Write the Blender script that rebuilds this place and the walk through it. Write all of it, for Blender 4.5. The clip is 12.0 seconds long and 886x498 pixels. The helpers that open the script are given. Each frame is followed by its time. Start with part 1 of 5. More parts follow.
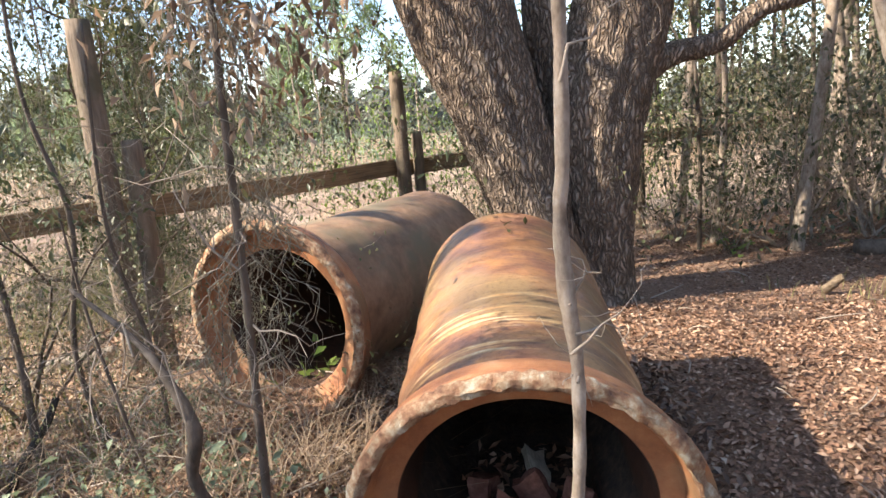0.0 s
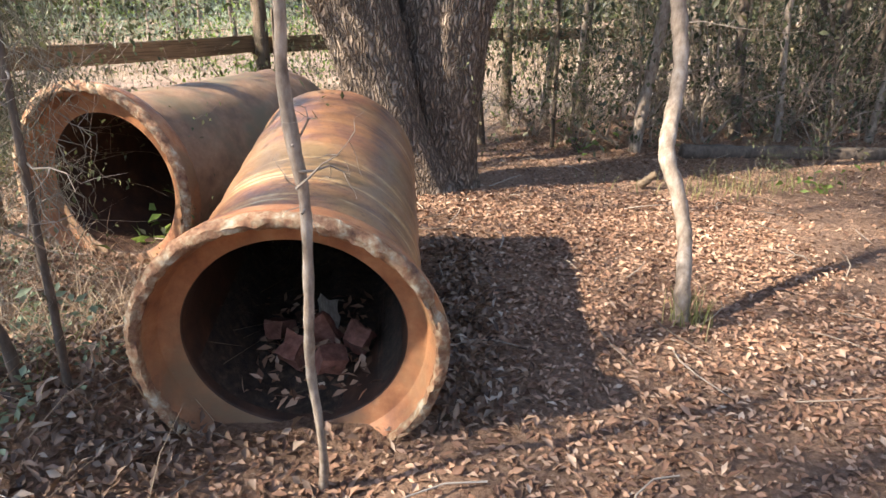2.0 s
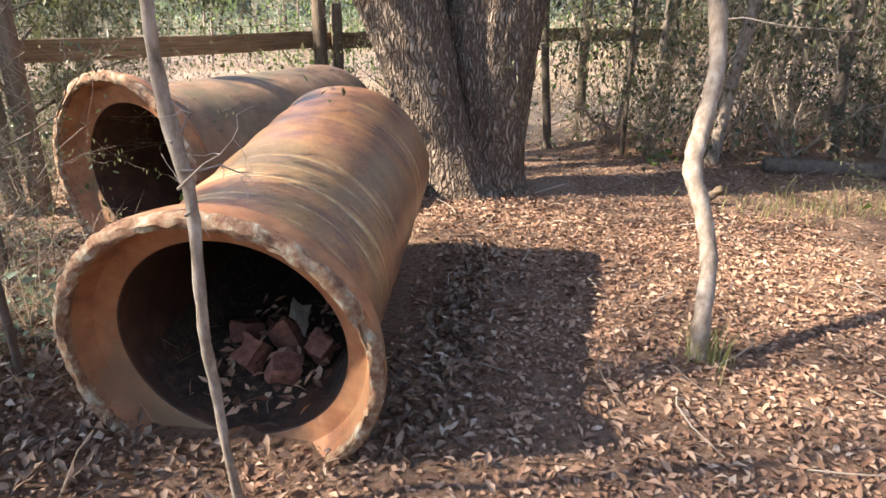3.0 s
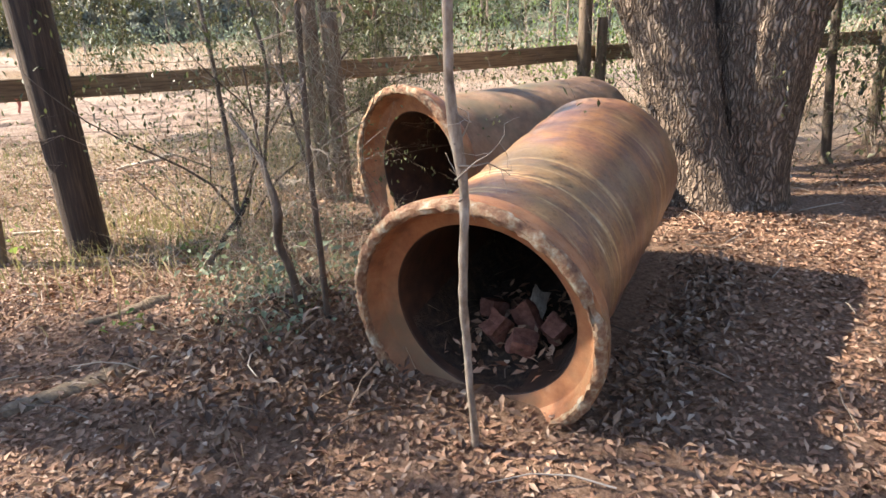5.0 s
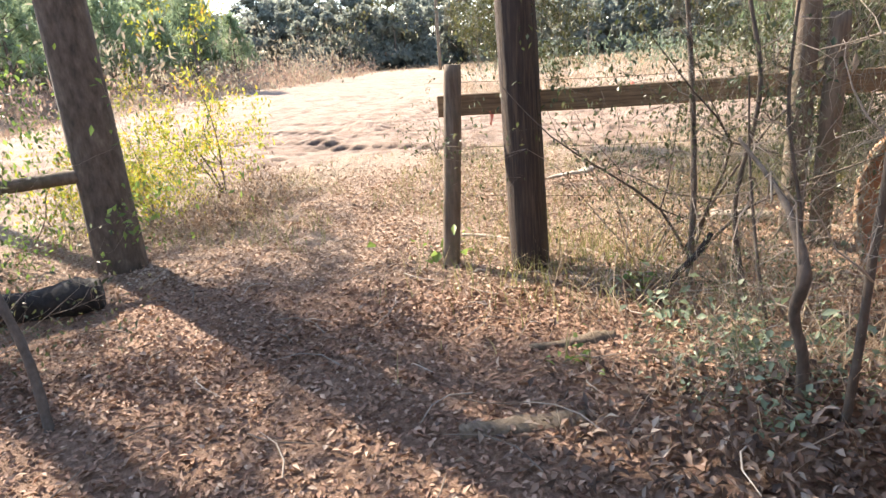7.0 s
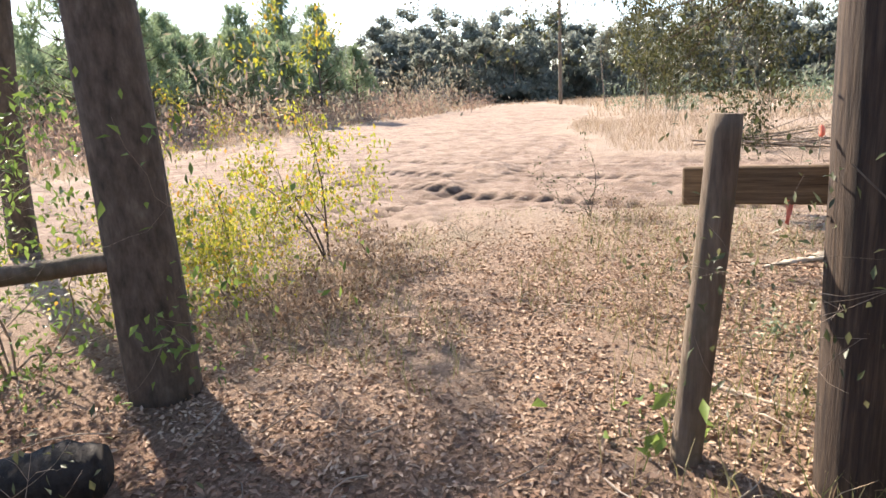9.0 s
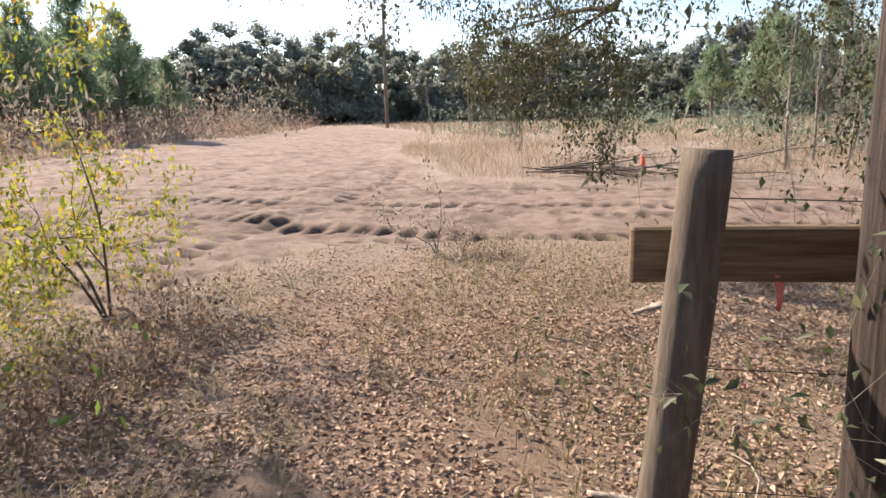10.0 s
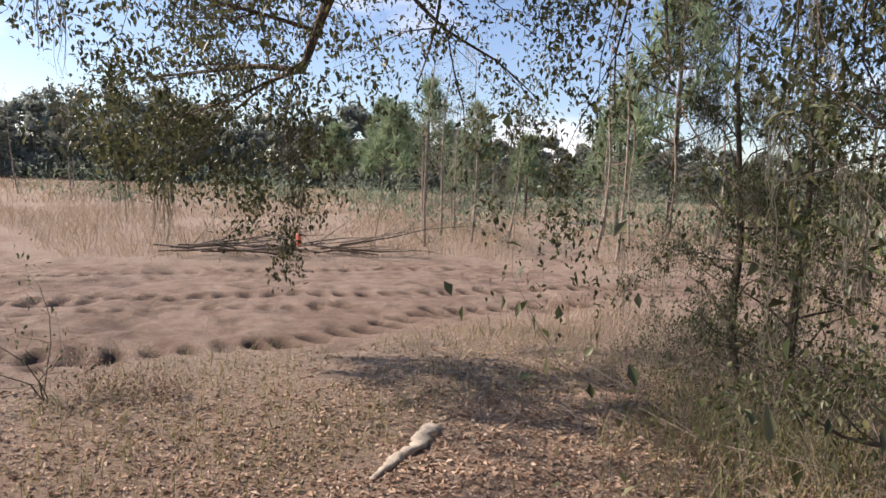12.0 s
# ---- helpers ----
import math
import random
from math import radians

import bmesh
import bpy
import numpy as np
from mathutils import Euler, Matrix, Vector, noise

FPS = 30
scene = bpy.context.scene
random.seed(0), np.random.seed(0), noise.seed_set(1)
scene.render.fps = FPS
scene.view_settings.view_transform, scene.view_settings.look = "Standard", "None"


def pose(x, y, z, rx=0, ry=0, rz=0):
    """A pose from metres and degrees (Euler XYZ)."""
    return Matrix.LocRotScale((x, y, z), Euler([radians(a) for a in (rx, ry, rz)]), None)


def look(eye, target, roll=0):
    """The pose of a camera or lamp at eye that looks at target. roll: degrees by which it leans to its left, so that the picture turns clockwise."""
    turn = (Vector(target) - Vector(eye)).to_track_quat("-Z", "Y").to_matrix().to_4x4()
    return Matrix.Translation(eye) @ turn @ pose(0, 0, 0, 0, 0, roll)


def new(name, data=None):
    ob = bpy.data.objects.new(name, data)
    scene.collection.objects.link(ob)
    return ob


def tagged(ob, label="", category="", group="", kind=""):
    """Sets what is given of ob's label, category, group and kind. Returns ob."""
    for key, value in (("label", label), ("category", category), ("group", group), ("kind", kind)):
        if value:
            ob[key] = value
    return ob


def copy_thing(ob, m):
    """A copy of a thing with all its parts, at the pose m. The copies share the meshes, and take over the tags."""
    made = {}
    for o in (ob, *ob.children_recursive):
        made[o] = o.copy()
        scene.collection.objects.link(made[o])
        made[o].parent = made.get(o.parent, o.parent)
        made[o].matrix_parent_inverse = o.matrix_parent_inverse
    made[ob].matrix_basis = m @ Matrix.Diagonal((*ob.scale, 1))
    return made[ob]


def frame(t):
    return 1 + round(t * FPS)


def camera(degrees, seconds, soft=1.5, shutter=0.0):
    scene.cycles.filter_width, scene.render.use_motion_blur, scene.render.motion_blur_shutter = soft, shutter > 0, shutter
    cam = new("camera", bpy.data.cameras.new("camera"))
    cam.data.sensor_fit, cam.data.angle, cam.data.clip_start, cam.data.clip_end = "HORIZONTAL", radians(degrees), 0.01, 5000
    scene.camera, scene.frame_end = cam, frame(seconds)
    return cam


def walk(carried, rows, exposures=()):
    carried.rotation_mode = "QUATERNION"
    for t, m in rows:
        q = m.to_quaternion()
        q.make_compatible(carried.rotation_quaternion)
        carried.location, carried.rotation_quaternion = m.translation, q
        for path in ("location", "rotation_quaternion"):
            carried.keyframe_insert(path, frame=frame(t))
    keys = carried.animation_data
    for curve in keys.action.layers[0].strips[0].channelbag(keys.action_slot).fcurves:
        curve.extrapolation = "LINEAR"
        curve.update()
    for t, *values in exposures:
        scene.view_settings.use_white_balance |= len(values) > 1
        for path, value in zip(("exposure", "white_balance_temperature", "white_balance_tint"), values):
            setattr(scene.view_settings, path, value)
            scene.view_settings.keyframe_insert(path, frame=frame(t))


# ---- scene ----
cam = camera(69.3, 12.0)
PATH = [
    (0, (-0.028, -1.352, 1.408), (-0.33, 0.587, 1.022), -4.7),
    (0.5, (0.007, -1.361, 1.392), (-0.213, 0.591, 1.013), -3.9),
    (1, (0.006, -1.352, 1.327), (-0.091, 0.603, 0.917), -4.0),
    (1.5, (0.091, -1.439, 1.303), (0.093, 0.458, 0.669), -1.0),
    (2, (0.356, -1.583, 1.333), (0.363, 0.291, 0.634), 0.1),
    (2.5, (0.571, -1.486, 1.272), (0.512, 0.389, 0.578), 1.1),
    (3, (0.789, -1.359, 1.306), (0.493, 0.492, 0.607), 0.5),
    (3.5, (0.934, -1.392, 1.316), (0.168, 0.322, 0.628), -2.2),
    (3.7, (0.937, -1.452, 1.329), (0.009, 0.181, 0.641), -3.2),
    (5.3, (0.895, -1.66, 1.355), (-0.162, -0.095, 0.699), -1.6),
    (5.5, (0.879, -1.692, 1.358), (-0.257, -0.179, 0.708), -1.9),
    (6, (0.825, -1.751, 1.395), (-0.523, -0.42, 0.753), -3.0),
    (6.5, (0.64, -1.711, 1.387), (-0.942, -0.646, 0.784), -3.8),
    (7, (0.266, -1.594, 1.373), (-1.494, -0.837, 0.797), -4.3),
    (7.5, (-0.169, -1.588, 1.42), (-1.999, -1.008, 0.859), -4.5),
    (7.7, (-0.36, -1.57, 1.402), (-2.216, -1.059, 0.862), -4.5),
    (9.3, (-1.963, -1.215, 1.43), (-3.853, -0.735, 0.985), -2.8),
    (9.5, (-2.159, -1.175, 1.411), (-4.009, -0.555, 0.971), -2.2),
    (10, (-2.642, -0.997, 1.407), (-4.345, -0.035, 0.989), -1.2),
    (10.5, (-3.102, -0.811, 1.417), (-4.641, 0.397, 1.0), 0.5),
    (11, (-3.509, -0.686, 1.509), (-4.818, 0.79, 1.182), 2.3),
    (11.5, (-3.828, -0.474, 1.508), (-5.026, 1.11, 1.271), 2.7),
    (12, (-4.042, -0.345, 1.521), (-4.959, 1.42, 1.313), 2.3),
]
EXPOSURES = [(0, 1.85, 6950, 14), (2.0, 1.9, 6950, 15), (3.7, 2.05, 6950, 15), (5.5, 1.9, 6950, 15), (7.0, 2.0, 6950, 15), (9.5, 1.3, 6900, 17), (10.5, 0.8, 6800, 20), (12, 0.55, 6750, 21)]
walk(cam, [(t, look(eye, aim, roll)) for t, eye, aim, roll in PATH], EXPOSURES)

# ---- light ----
SUN_AZ = math.atan2(-0.34, -0.94)      # towards the sun
SUN_EL = radians(37)
world = bpy.data.worlds.new("world")
scene.world = world
world.use_nodes = True
wn, wl = world.node_tree.nodes, world.node_tree.links
sky = wn.new("ShaderNodeTexSky")
sky.sky_type = "NISHITA"
sky.sun_disc = False
sky.sun_elevation = SUN_EL
sky.sun_rotation = math.pi / 2 - SUN_AZ
sky.air_density, sky.dust_density, sky.ozone_density = 1.0, 0.5, 3.0
# thin high cloud over the blue
tco = wn.new("ShaderNodeTexCoord")
cmap = wn.new("ShaderNodeMapping")
cmap.inputs["Scale"].default_value = (1.6, 1.6, 5.0)
cno = wn.new("ShaderNodeTexNoise")
cno.inputs["Scale"].default_value, cno.inputs["Detail"].default_value = 1.8, 6
crm = wn.new("ShaderNodeMapRange")
crm.inputs["From Min"].default_value, crm.inputs["From Max"].default_value = 0.56, 0.85
cmx = wn.new("ShaderNodeMix")
cmx.data_type = "RGBA"
cmx.inputs["B"].default_value = (9.0, 9.2, 9.6, 1)
wl.new(tco.outputs["Generated"], cmap.inputs["Vector"])
wl.new(cmap.outputs["Vector"], cno.inputs["Vector"])
wl.new(cno.outputs["Fac"], crm.inputs["Value"])
wl.new(crm.outputs["Result"], cmx.inputs["Factor"])
wl.new(sky.outputs["Color"], cmx.inputs["A"])
wl.new(cmx.outputs["Result"], wn["Background"].inputs["Color"])
wn["Background"].inputs["Strength"].default_value = 0.125
sun = new("sun", bpy.data.lights.new("sun", "SUN"))
sun.data.energy, sun.data.angle, sun.data.color = 5.0, radians(0.9), (1.0, 0.92, 0.79)
sun.matrix_world = look((0, 0, 0), (-math.cos(SUN_AZ) * math.cos(SUN_EL), -math.sin(SUN_AZ) * math.cos(SUN_EL), -math.sin(SUN_EL)))


# ---- helpers of the scene ----
rng = np.random.default_rng(7)


class Mesh:
    """Gathers vertices and faces of one mesh."""

    def __init__(self):
        self.v, self.f, self.n = [], [], 0

    def add(self, verts, faces):
        self.v.append(np.asarray(verts, float).reshape(-1, 3))
        self.f += [tuple(int(i) + self.n for i in f) for f in faces]
        self.n += len(self.v[-1])

    def add_quads(self, verts, faces):
        self.v.append(np.asarray(verts, float).reshape(-1, 3))
        self.f += (np.asarray(faces) + self.n).tolist()
        self.n += len(self.v[-1])


def make(name, m, material, parent=None, label="", smooth=True, sharp=0):
    data = bpy.data.meshes.new(name)
    data.from_pydata(np.concatenate(m.v).tolist() if m.v else [], [], m.f)
    data.materials.append(material)
    if smooth:
        data.polygons.foreach_set("use_smooth", [True] * len(data.polygons))
    if sharp:
        data.set_sharp_from_angle(angle=radians(sharp))
    ob = new(name, data)
    if parent is not None:
        ob.parent = parent
    return tagged(ob, label=label)


def thing(name, label, category, group="", m=None, kind=""):
    ob = new(name)
    ob.empty_display_size = 0.1
    if m is not None:
        ob.matrix_basis = m
    return tagged(ob, label, category, group, kind)


def hash2(i, j, seed):
    h = (i * 374761393 + j * 668265263 + seed * 974711) & 0x7FFFFFFF
    h = ((h ^ (h >> 13)) * 1274126177) & 0x7FFFFFFF
    return ((h ^ (h >> 16)) & 0xFFFF) / 65535.0


def vnoise(x, y, scale, seed=0):
    """Smooth value noise from 0 to 1 on arrays."""
    x, y = np.asarray(x, float) / scale + 1000, np.asarray(y, float) / scale + 1000
    i, j = np.floor(x).astype(np.int64), np.floor(y).astype(np.int64)
    u, v = x - i, y - j
    u, v = u * u * (3 - 2 * u), v * v * (3 - 2 * v)
    a, b = hash2(i, j, seed), hash2(i + 1, j, seed)
    c, d = hash2(i, j + 1, seed), hash2(i + 1, j + 1, seed)
    return (a * (1 - u) + b * u) * (1 - v) + (c * (1 - u) + d * u) * v


def spline(pts, n):
    """n points and radii along a smooth curve through rows of x, y, z, r."""
    p = np.asarray(pts, float)
    if len(p) == 2:
        return p[0] + (p[1] - p[0]) * np.linspace(0, 1, n)[:, None]
    q = np.vstack([2 * p[0] - p[1], p, 2 * p[-1] - p[-2]])
    t = np.linspace(0, len(p) - 1 - 1e-9, n)
    k = t.astype(int)
    u = (t - k)[:, None]
    a, b, c, d = q[k], q[k + 1], q[k + 2], q[k + 3]
    return 0.5 * (2 * b + (c - a) * u + (2 * a - 5 * b + 4 * c - d) * u * u + (3 * b - a - 3 * c + d) * u ** 3)


def tube(m, pts, n=8, rings=None, rough=0.0, cap=True, shape=None):
    """A round limb through rows of x, y, z, r. shape(angle, k, n) scales the radius."""
    p = spline(pts, rings or max(2, 4 * (len(pts) - 1)))
    c, r = p[:, :3], np.maximum(p[:, 3], 0.0005)
    d = np.gradient(c, axis=0)
    d /= np.linalg.norm(d, axis=1)[:, None] + 1e-12
    ref = np.array([1.0, 0, 0]) if abs(d[:, 0]).mean() < 0.75 else np.array([0, 1.0, 0])
    s = np.cross(d, ref)
    s /= np.linalg.norm(s, axis=1)[:, None] + 1e-12
    u = np.cross(s, d)
    a = np.linspace(0, 2 * math.pi, n, endpoint=False)
    k = len(c)
    rad = np.repeat(r[:, None], n, 1)
    if rough:
        rad = rad * (1 + rough * (rng.random((k, n)) - 0.5))
    if shape is not None:
        rad = rad * shape(a[None, :], np.arange(k)[:, None], k)
    v = c[:, None, :] + rad[..., None] * (np.cos(a)[None, :, None] * s[:, None, :] + np.sin(a)[None, :, None] * u[:, None, :])
    i = np.arange(k - 1)[:, None] * n
    j = np.arange(n)[None, :]
    f = np.stack([i + j, i + (j + 1) % n, i + n + (j + 1) % n, i + n + j], -1).reshape(-1, 4)
    base = m.n
    m.add_quads(v, f)
    if cap:
        m.f.append(tuple(base + x for x in range(n))[::-1])
        m.f.append(tuple(base + (k - 1) * n + x for x in range(n)))


def leaves(m, pts, length, width, droop=0.3, spread=1.0, fold=0.25):
    """A small folded leaf of two quads at each point, turned at random."""
    p = np.asarray(pts, float)
    n = len(p)
    if not n:
        return
    az = rng.random(n) * 2 * math.pi
    el = (rng.random(n) - 0.5) * math.pi * spread - droop
    d = np.stack([np.cos(az) * np.cos(el), np.sin(az) * np.cos(el), np.sin(el)], 1)
    s = np.cross(d, rng.normal(size=(n, 3)) * 0.5 + np.array([0, 0, 1.0]))
    s /= np.linalg.norm(s, axis=1)[:, None] + 1e-9
    w = np.cross(s, d)
    L = (length * (0.6 + 0.8 * rng.random(n)))[:, None]
    W = (width * (0.6 + 0.8 * rng.random(n)))[:, None]
    v = np.stack([p, p + d * L * 0.45 + s * W * 0.5 + w * W * fold, p + d * L - w * L * 0.12 * rng.random((n, 1)),
                  p + d * L * 0.45 - s * W * 0.5 + w * W * fold, p + d * L * 0.5], 1)
    b = np.arange(n)[:, None] * 5
    f = np.concatenate([b + np.array([0, 1, 2, 4]), b + np.array([0, 4, 2, 3])], 0)
    m.add_quads(v, f)


def branches(m, start, way, length, r, depth, ends, bend=0.25, split=3, twig=5, lift=0.0):
    """A branch with side shoots; collects the places where leaves sit."""
    way = np.asarray(way, float) / np.linalg.norm(way)
    pts, p, d = [(*start, r)], np.asarray(start, float), way.copy()
    seg = 4
    for k in range(seg):
        d = d + rng.normal(size=3) * bend
        d[2] += lift
        d /= np.linalg.norm(d)
        p = p + d * length / seg
        pts.append((*p, r * (1 - 0.8 * (k + 1) / seg)))
        if depth == 0 or k > 1:
            ends.append(p.copy())
    tube(m, pts, n=twig if depth < 2 else 7, rings=seg * (2 if depth > 1 else 1) + 1, cap=False)
    if depth > 0:
        for _ in range(split):
            k = rng.integers(1, seg + 1)
            q = np.array(pts[k][:3])
            w = d + rng.normal(size=3) * 0.75
            branches(m, q, w, length * (0.45 + 0.25 * rng.random()), max(pts[k][3] * 0.6, 0.0012), depth - 1, ends, bend, split, 4, lift)


# ---- materials ----
def nodes_of(name):
    mat = bpy.data.materials.new(name)
    mat.use_nodes = True
    return mat, mat.node_tree.nodes, mat.node_tree.links, mat.node_tree.nodes["Principled BSDF"]


def ramp(nt, lk, fac, stops):
    r = nt.new("ShaderNodeValToRGB")
    while len(r.color_ramp.elements) < len(stops):
        r.color_ramp.elements.new(0.5)
    for e, (pos, col) in zip(r.color_ramp.elements, stops):
        e.position, e.color = pos, (*col, 1)
    lk.new(fac, r.inputs["Fac"])
    return r.outputs["Color"]


def noise_node(nt, lk, scale, detail=5, rough=0.6, stretch=None, kind="Object"):
    n = nt.new("ShaderNodeTexNoise")
    n.inputs["Scale"].default_value, n.inputs["Detail"].default_value, n.inputs["Roughness"].default_value = scale, detail, rough
    t = nt.new("ShaderNodeTexCoord")
    if stretch:
        mp = nt.new("ShaderNodeMapping")
        mp.inputs["Scale"].default_value = stretch
        lk.new(t.outputs[kind], mp.inputs["Vector"])
        lk.new(mp.outputs["Vector"], n.inputs["Vector"])
    else:
        lk.new(t.outputs[kind], n.inputs["Vector"])
    return n.outputs["Fac"]


def mixc(nt, lk, fac, a, b, mode="MIX"):
    x = nt.new("ShaderNodeMix")
    x.data_type, x.blend_type = "RGBA", mode
    for key, val in (("Factor", fac), ("A", a), ("B", b)):
        if isinstance(val, (int, float)):
            x.inputs[key].default_value = val
        elif isinstance(val, tuple):
            x.inputs[key].default_value = (*val, 1)
        else:
            lk.new(val, x.inputs[key])
    return x.outputs["Result"]


def bump(nt, lk, bsdf, height, strength, dist):
    b = nt.new("ShaderNodeBump")
    b.inputs["Strength"].default_value, b.inputs["Distance"].default_value = strength, dist
    lk.new(height, b.inputs["Height"])
    lk.new(b.outputs["Normal"], bsdf.inputs["Normal"])


def surface(name, stops, scale, rough=0.85, relief=0.4, dist=0.01, stretch=None, stain=None, stain_scale=1.5, fine=None):
    """A weathered surface: grain of colours, wide stains and fine relief."""
    mat, nt, lk, b = nodes_of(name)
    g = noise_node(nt, lk, scale, 6, 0.65, stretch)
    col = ramp(nt, lk, g, stops)
    if stain:
        s = noise_node(nt, lk, stain_scale, 4, 0.6)
        mr = nt.new("ShaderNodeMapRange")
        mr.inputs["From Min"].default_value, mr.inputs["From Max"].default_value = 0.48, 0.66
        lk.new(s, mr.inputs["Value"])
        col = mixc(nt, lk, mr.outputs["Result"], col, stain)
    lk.new(col, b.inputs["Base Color"])
    b.inputs["Roughness"].default_value = rough
    bump(nt, lk, b, noise_node(nt, lk, fine or scale * 2.5, 6, 0.7, stretch), relief, dist)
    return mat


def leafy(name, stops, rough=0.55, shine=0.35):
    """Leaves: a colour for each leaf, and light that shines through."""
    mat, nt, lk, b = nodes_of(name)
    geo = nt.new("ShaderNodeNewGeometry")
    col = ramp(nt, lk, geo.outputs["Random Per Island"], stops)
    lk.new(col, b.inputs["Base Color"])
    b.inputs["Roughness"].default_value = rough
    tr = nt.new("ShaderNodeBsdfTranslucent")
    lk.new(col, tr.inputs["Color"])
    mx = nt.new("ShaderNodeMixShader")
    mx.inputs["Fac"].default_value = shine
    lk.new(b.outputs["BSDF"], mx.inputs[1])
    lk.new(tr.outputs["BSDF"], mx.inputs[2])
    lk.new(mx.outputs["Shader"], nt["Material Output"].inputs["Surface"])
    return mat


def glazed_clay():
    """Salt-glazed clay: brown body, gloss and dapple painted pale ochre round the barrel, olive film."""
    mat, nt, lk, b = nodes_of("clay")
    body = ramp(nt, lk, noise_node(nt, lk, 5, 6, 0.65, (1.2, 2.2, 1.2)), [(0.3, (0.13, 0.062, 0.04)), (0.45, (0.21, 0.105, 0.07)), (0.6, (0.34, 0.165, 0.075)), (0.75, (0.40, 0.22, 0.11))])
    film = nt.new("ShaderNodeMapRange")
    film.inputs["From Min"].default_value, film.inputs["From Max"].default_value = 0.47, 0.66
    lk.new(noise_node(nt, lk, 2.1, 4, 0.6), film.inputs["Value"])
    body = mixc(nt, lk, film.outputs["Result"], body, (0.25, 0.165, 0.085))
    # pale streaks round the barrel: gloss and dappled light put into the colour
    light_streak = nt.new("ShaderNodeMapRange")
    light_streak.inputs["From Min"].default_value, light_streak.inputs["From Max"].default_value = 0.54, 0.64
    lk.new(noise_node(nt, lk, 2.6, 5, 0.6, (0.8, 13.0, 0.8)), light_streak.inputs["Value"])
    patch = nt.new("ShaderNodeMapRange")
    patch.inputs["From Min"].default_value, patch.inputs["From Max"].default_value = 0.42, 0.56
    lk.new(noise_node(nt, lk, 1.7, 3, 0.5, (0.6, 1.3, 0.6)), patch.inputs["Value"])
    both = nt.new("ShaderNodeMath")
    both.operation = "MULTIPLY"
    lk.new(light_streak.outputs["Result"], both.inputs[0])
    lk.new(patch.outputs["Result"], both.inputs[1])
    pale = ramp(nt, lk, noise_node(nt, lk, 9, 4, 0.6, (1, 4, 1)), [(0.35, (0.40, 0.22, 0.09)), (0.55, (0.52, 0.36, 0.18)), (0.7, (0.60, 0.50, 0.34))])
    col = mixc(nt, lk, both.outputs["Value"], body, pale)
    speck = ramp(nt, lk, noise_node(nt, lk, 60, 5, 0.7), [(0.34, (0.55, 0.5, 0.45)), (0.5, (1, 1, 1))])
    lk.new(mixc(nt, lk, 0.8, col, speck, "MULTIPLY"), b.inputs["Base Color"])
    rr = nt.new("ShaderNodeMapRange")
    rr.inputs["To Min"].default_value, rr.inputs["To Max"].default_value = 0.22, 0.55
    lk.new(noise_node(nt, lk, 12, 5, 0.7), rr.inputs["Value"])
    lk.new(rr.outputs["Result"], b.inputs["Roughness"])
    bump(nt, lk, b, noise_node(nt, lk, 16, 6, 0.65, (1, 2.5, 1)), 0.3, 0.006)
    return mat


CLAY = glazed_clay()
DULLCLAY = surface("dull_clay", [(0.3, (0.13, 0.075, 0.045)), (0.5, (0.23, 0.14, 0.085)), (0.7, (0.32, 0.21, 0.13))], 8, 0.6, 0.35, 0.006, stain=(0.16, 0.13, 0.08), stain_scale=3)
LIP = surface("weathered_lip", [(0.32, (0.12, 0.06, 0.04)), (0.45, (0.28, 0.15, 0.085)), (0.55, (0.38, 0.27, 0.17)), (0.66, (0.52, 0.47, 0.36))], 22, 0.9, 1.0, 0.012)
# clay of the bore: the shade inside is mixed into its dark colour
SHADECLAY = surface("bore_shade_clay", [(0.3, (0.022, 0.012, 0.008)), (0.55, (0.06, 0.028, 0.016)), (0.8, (0.12, 0.055, 0.03))], 9, 0.7, 0.4, 0.006)
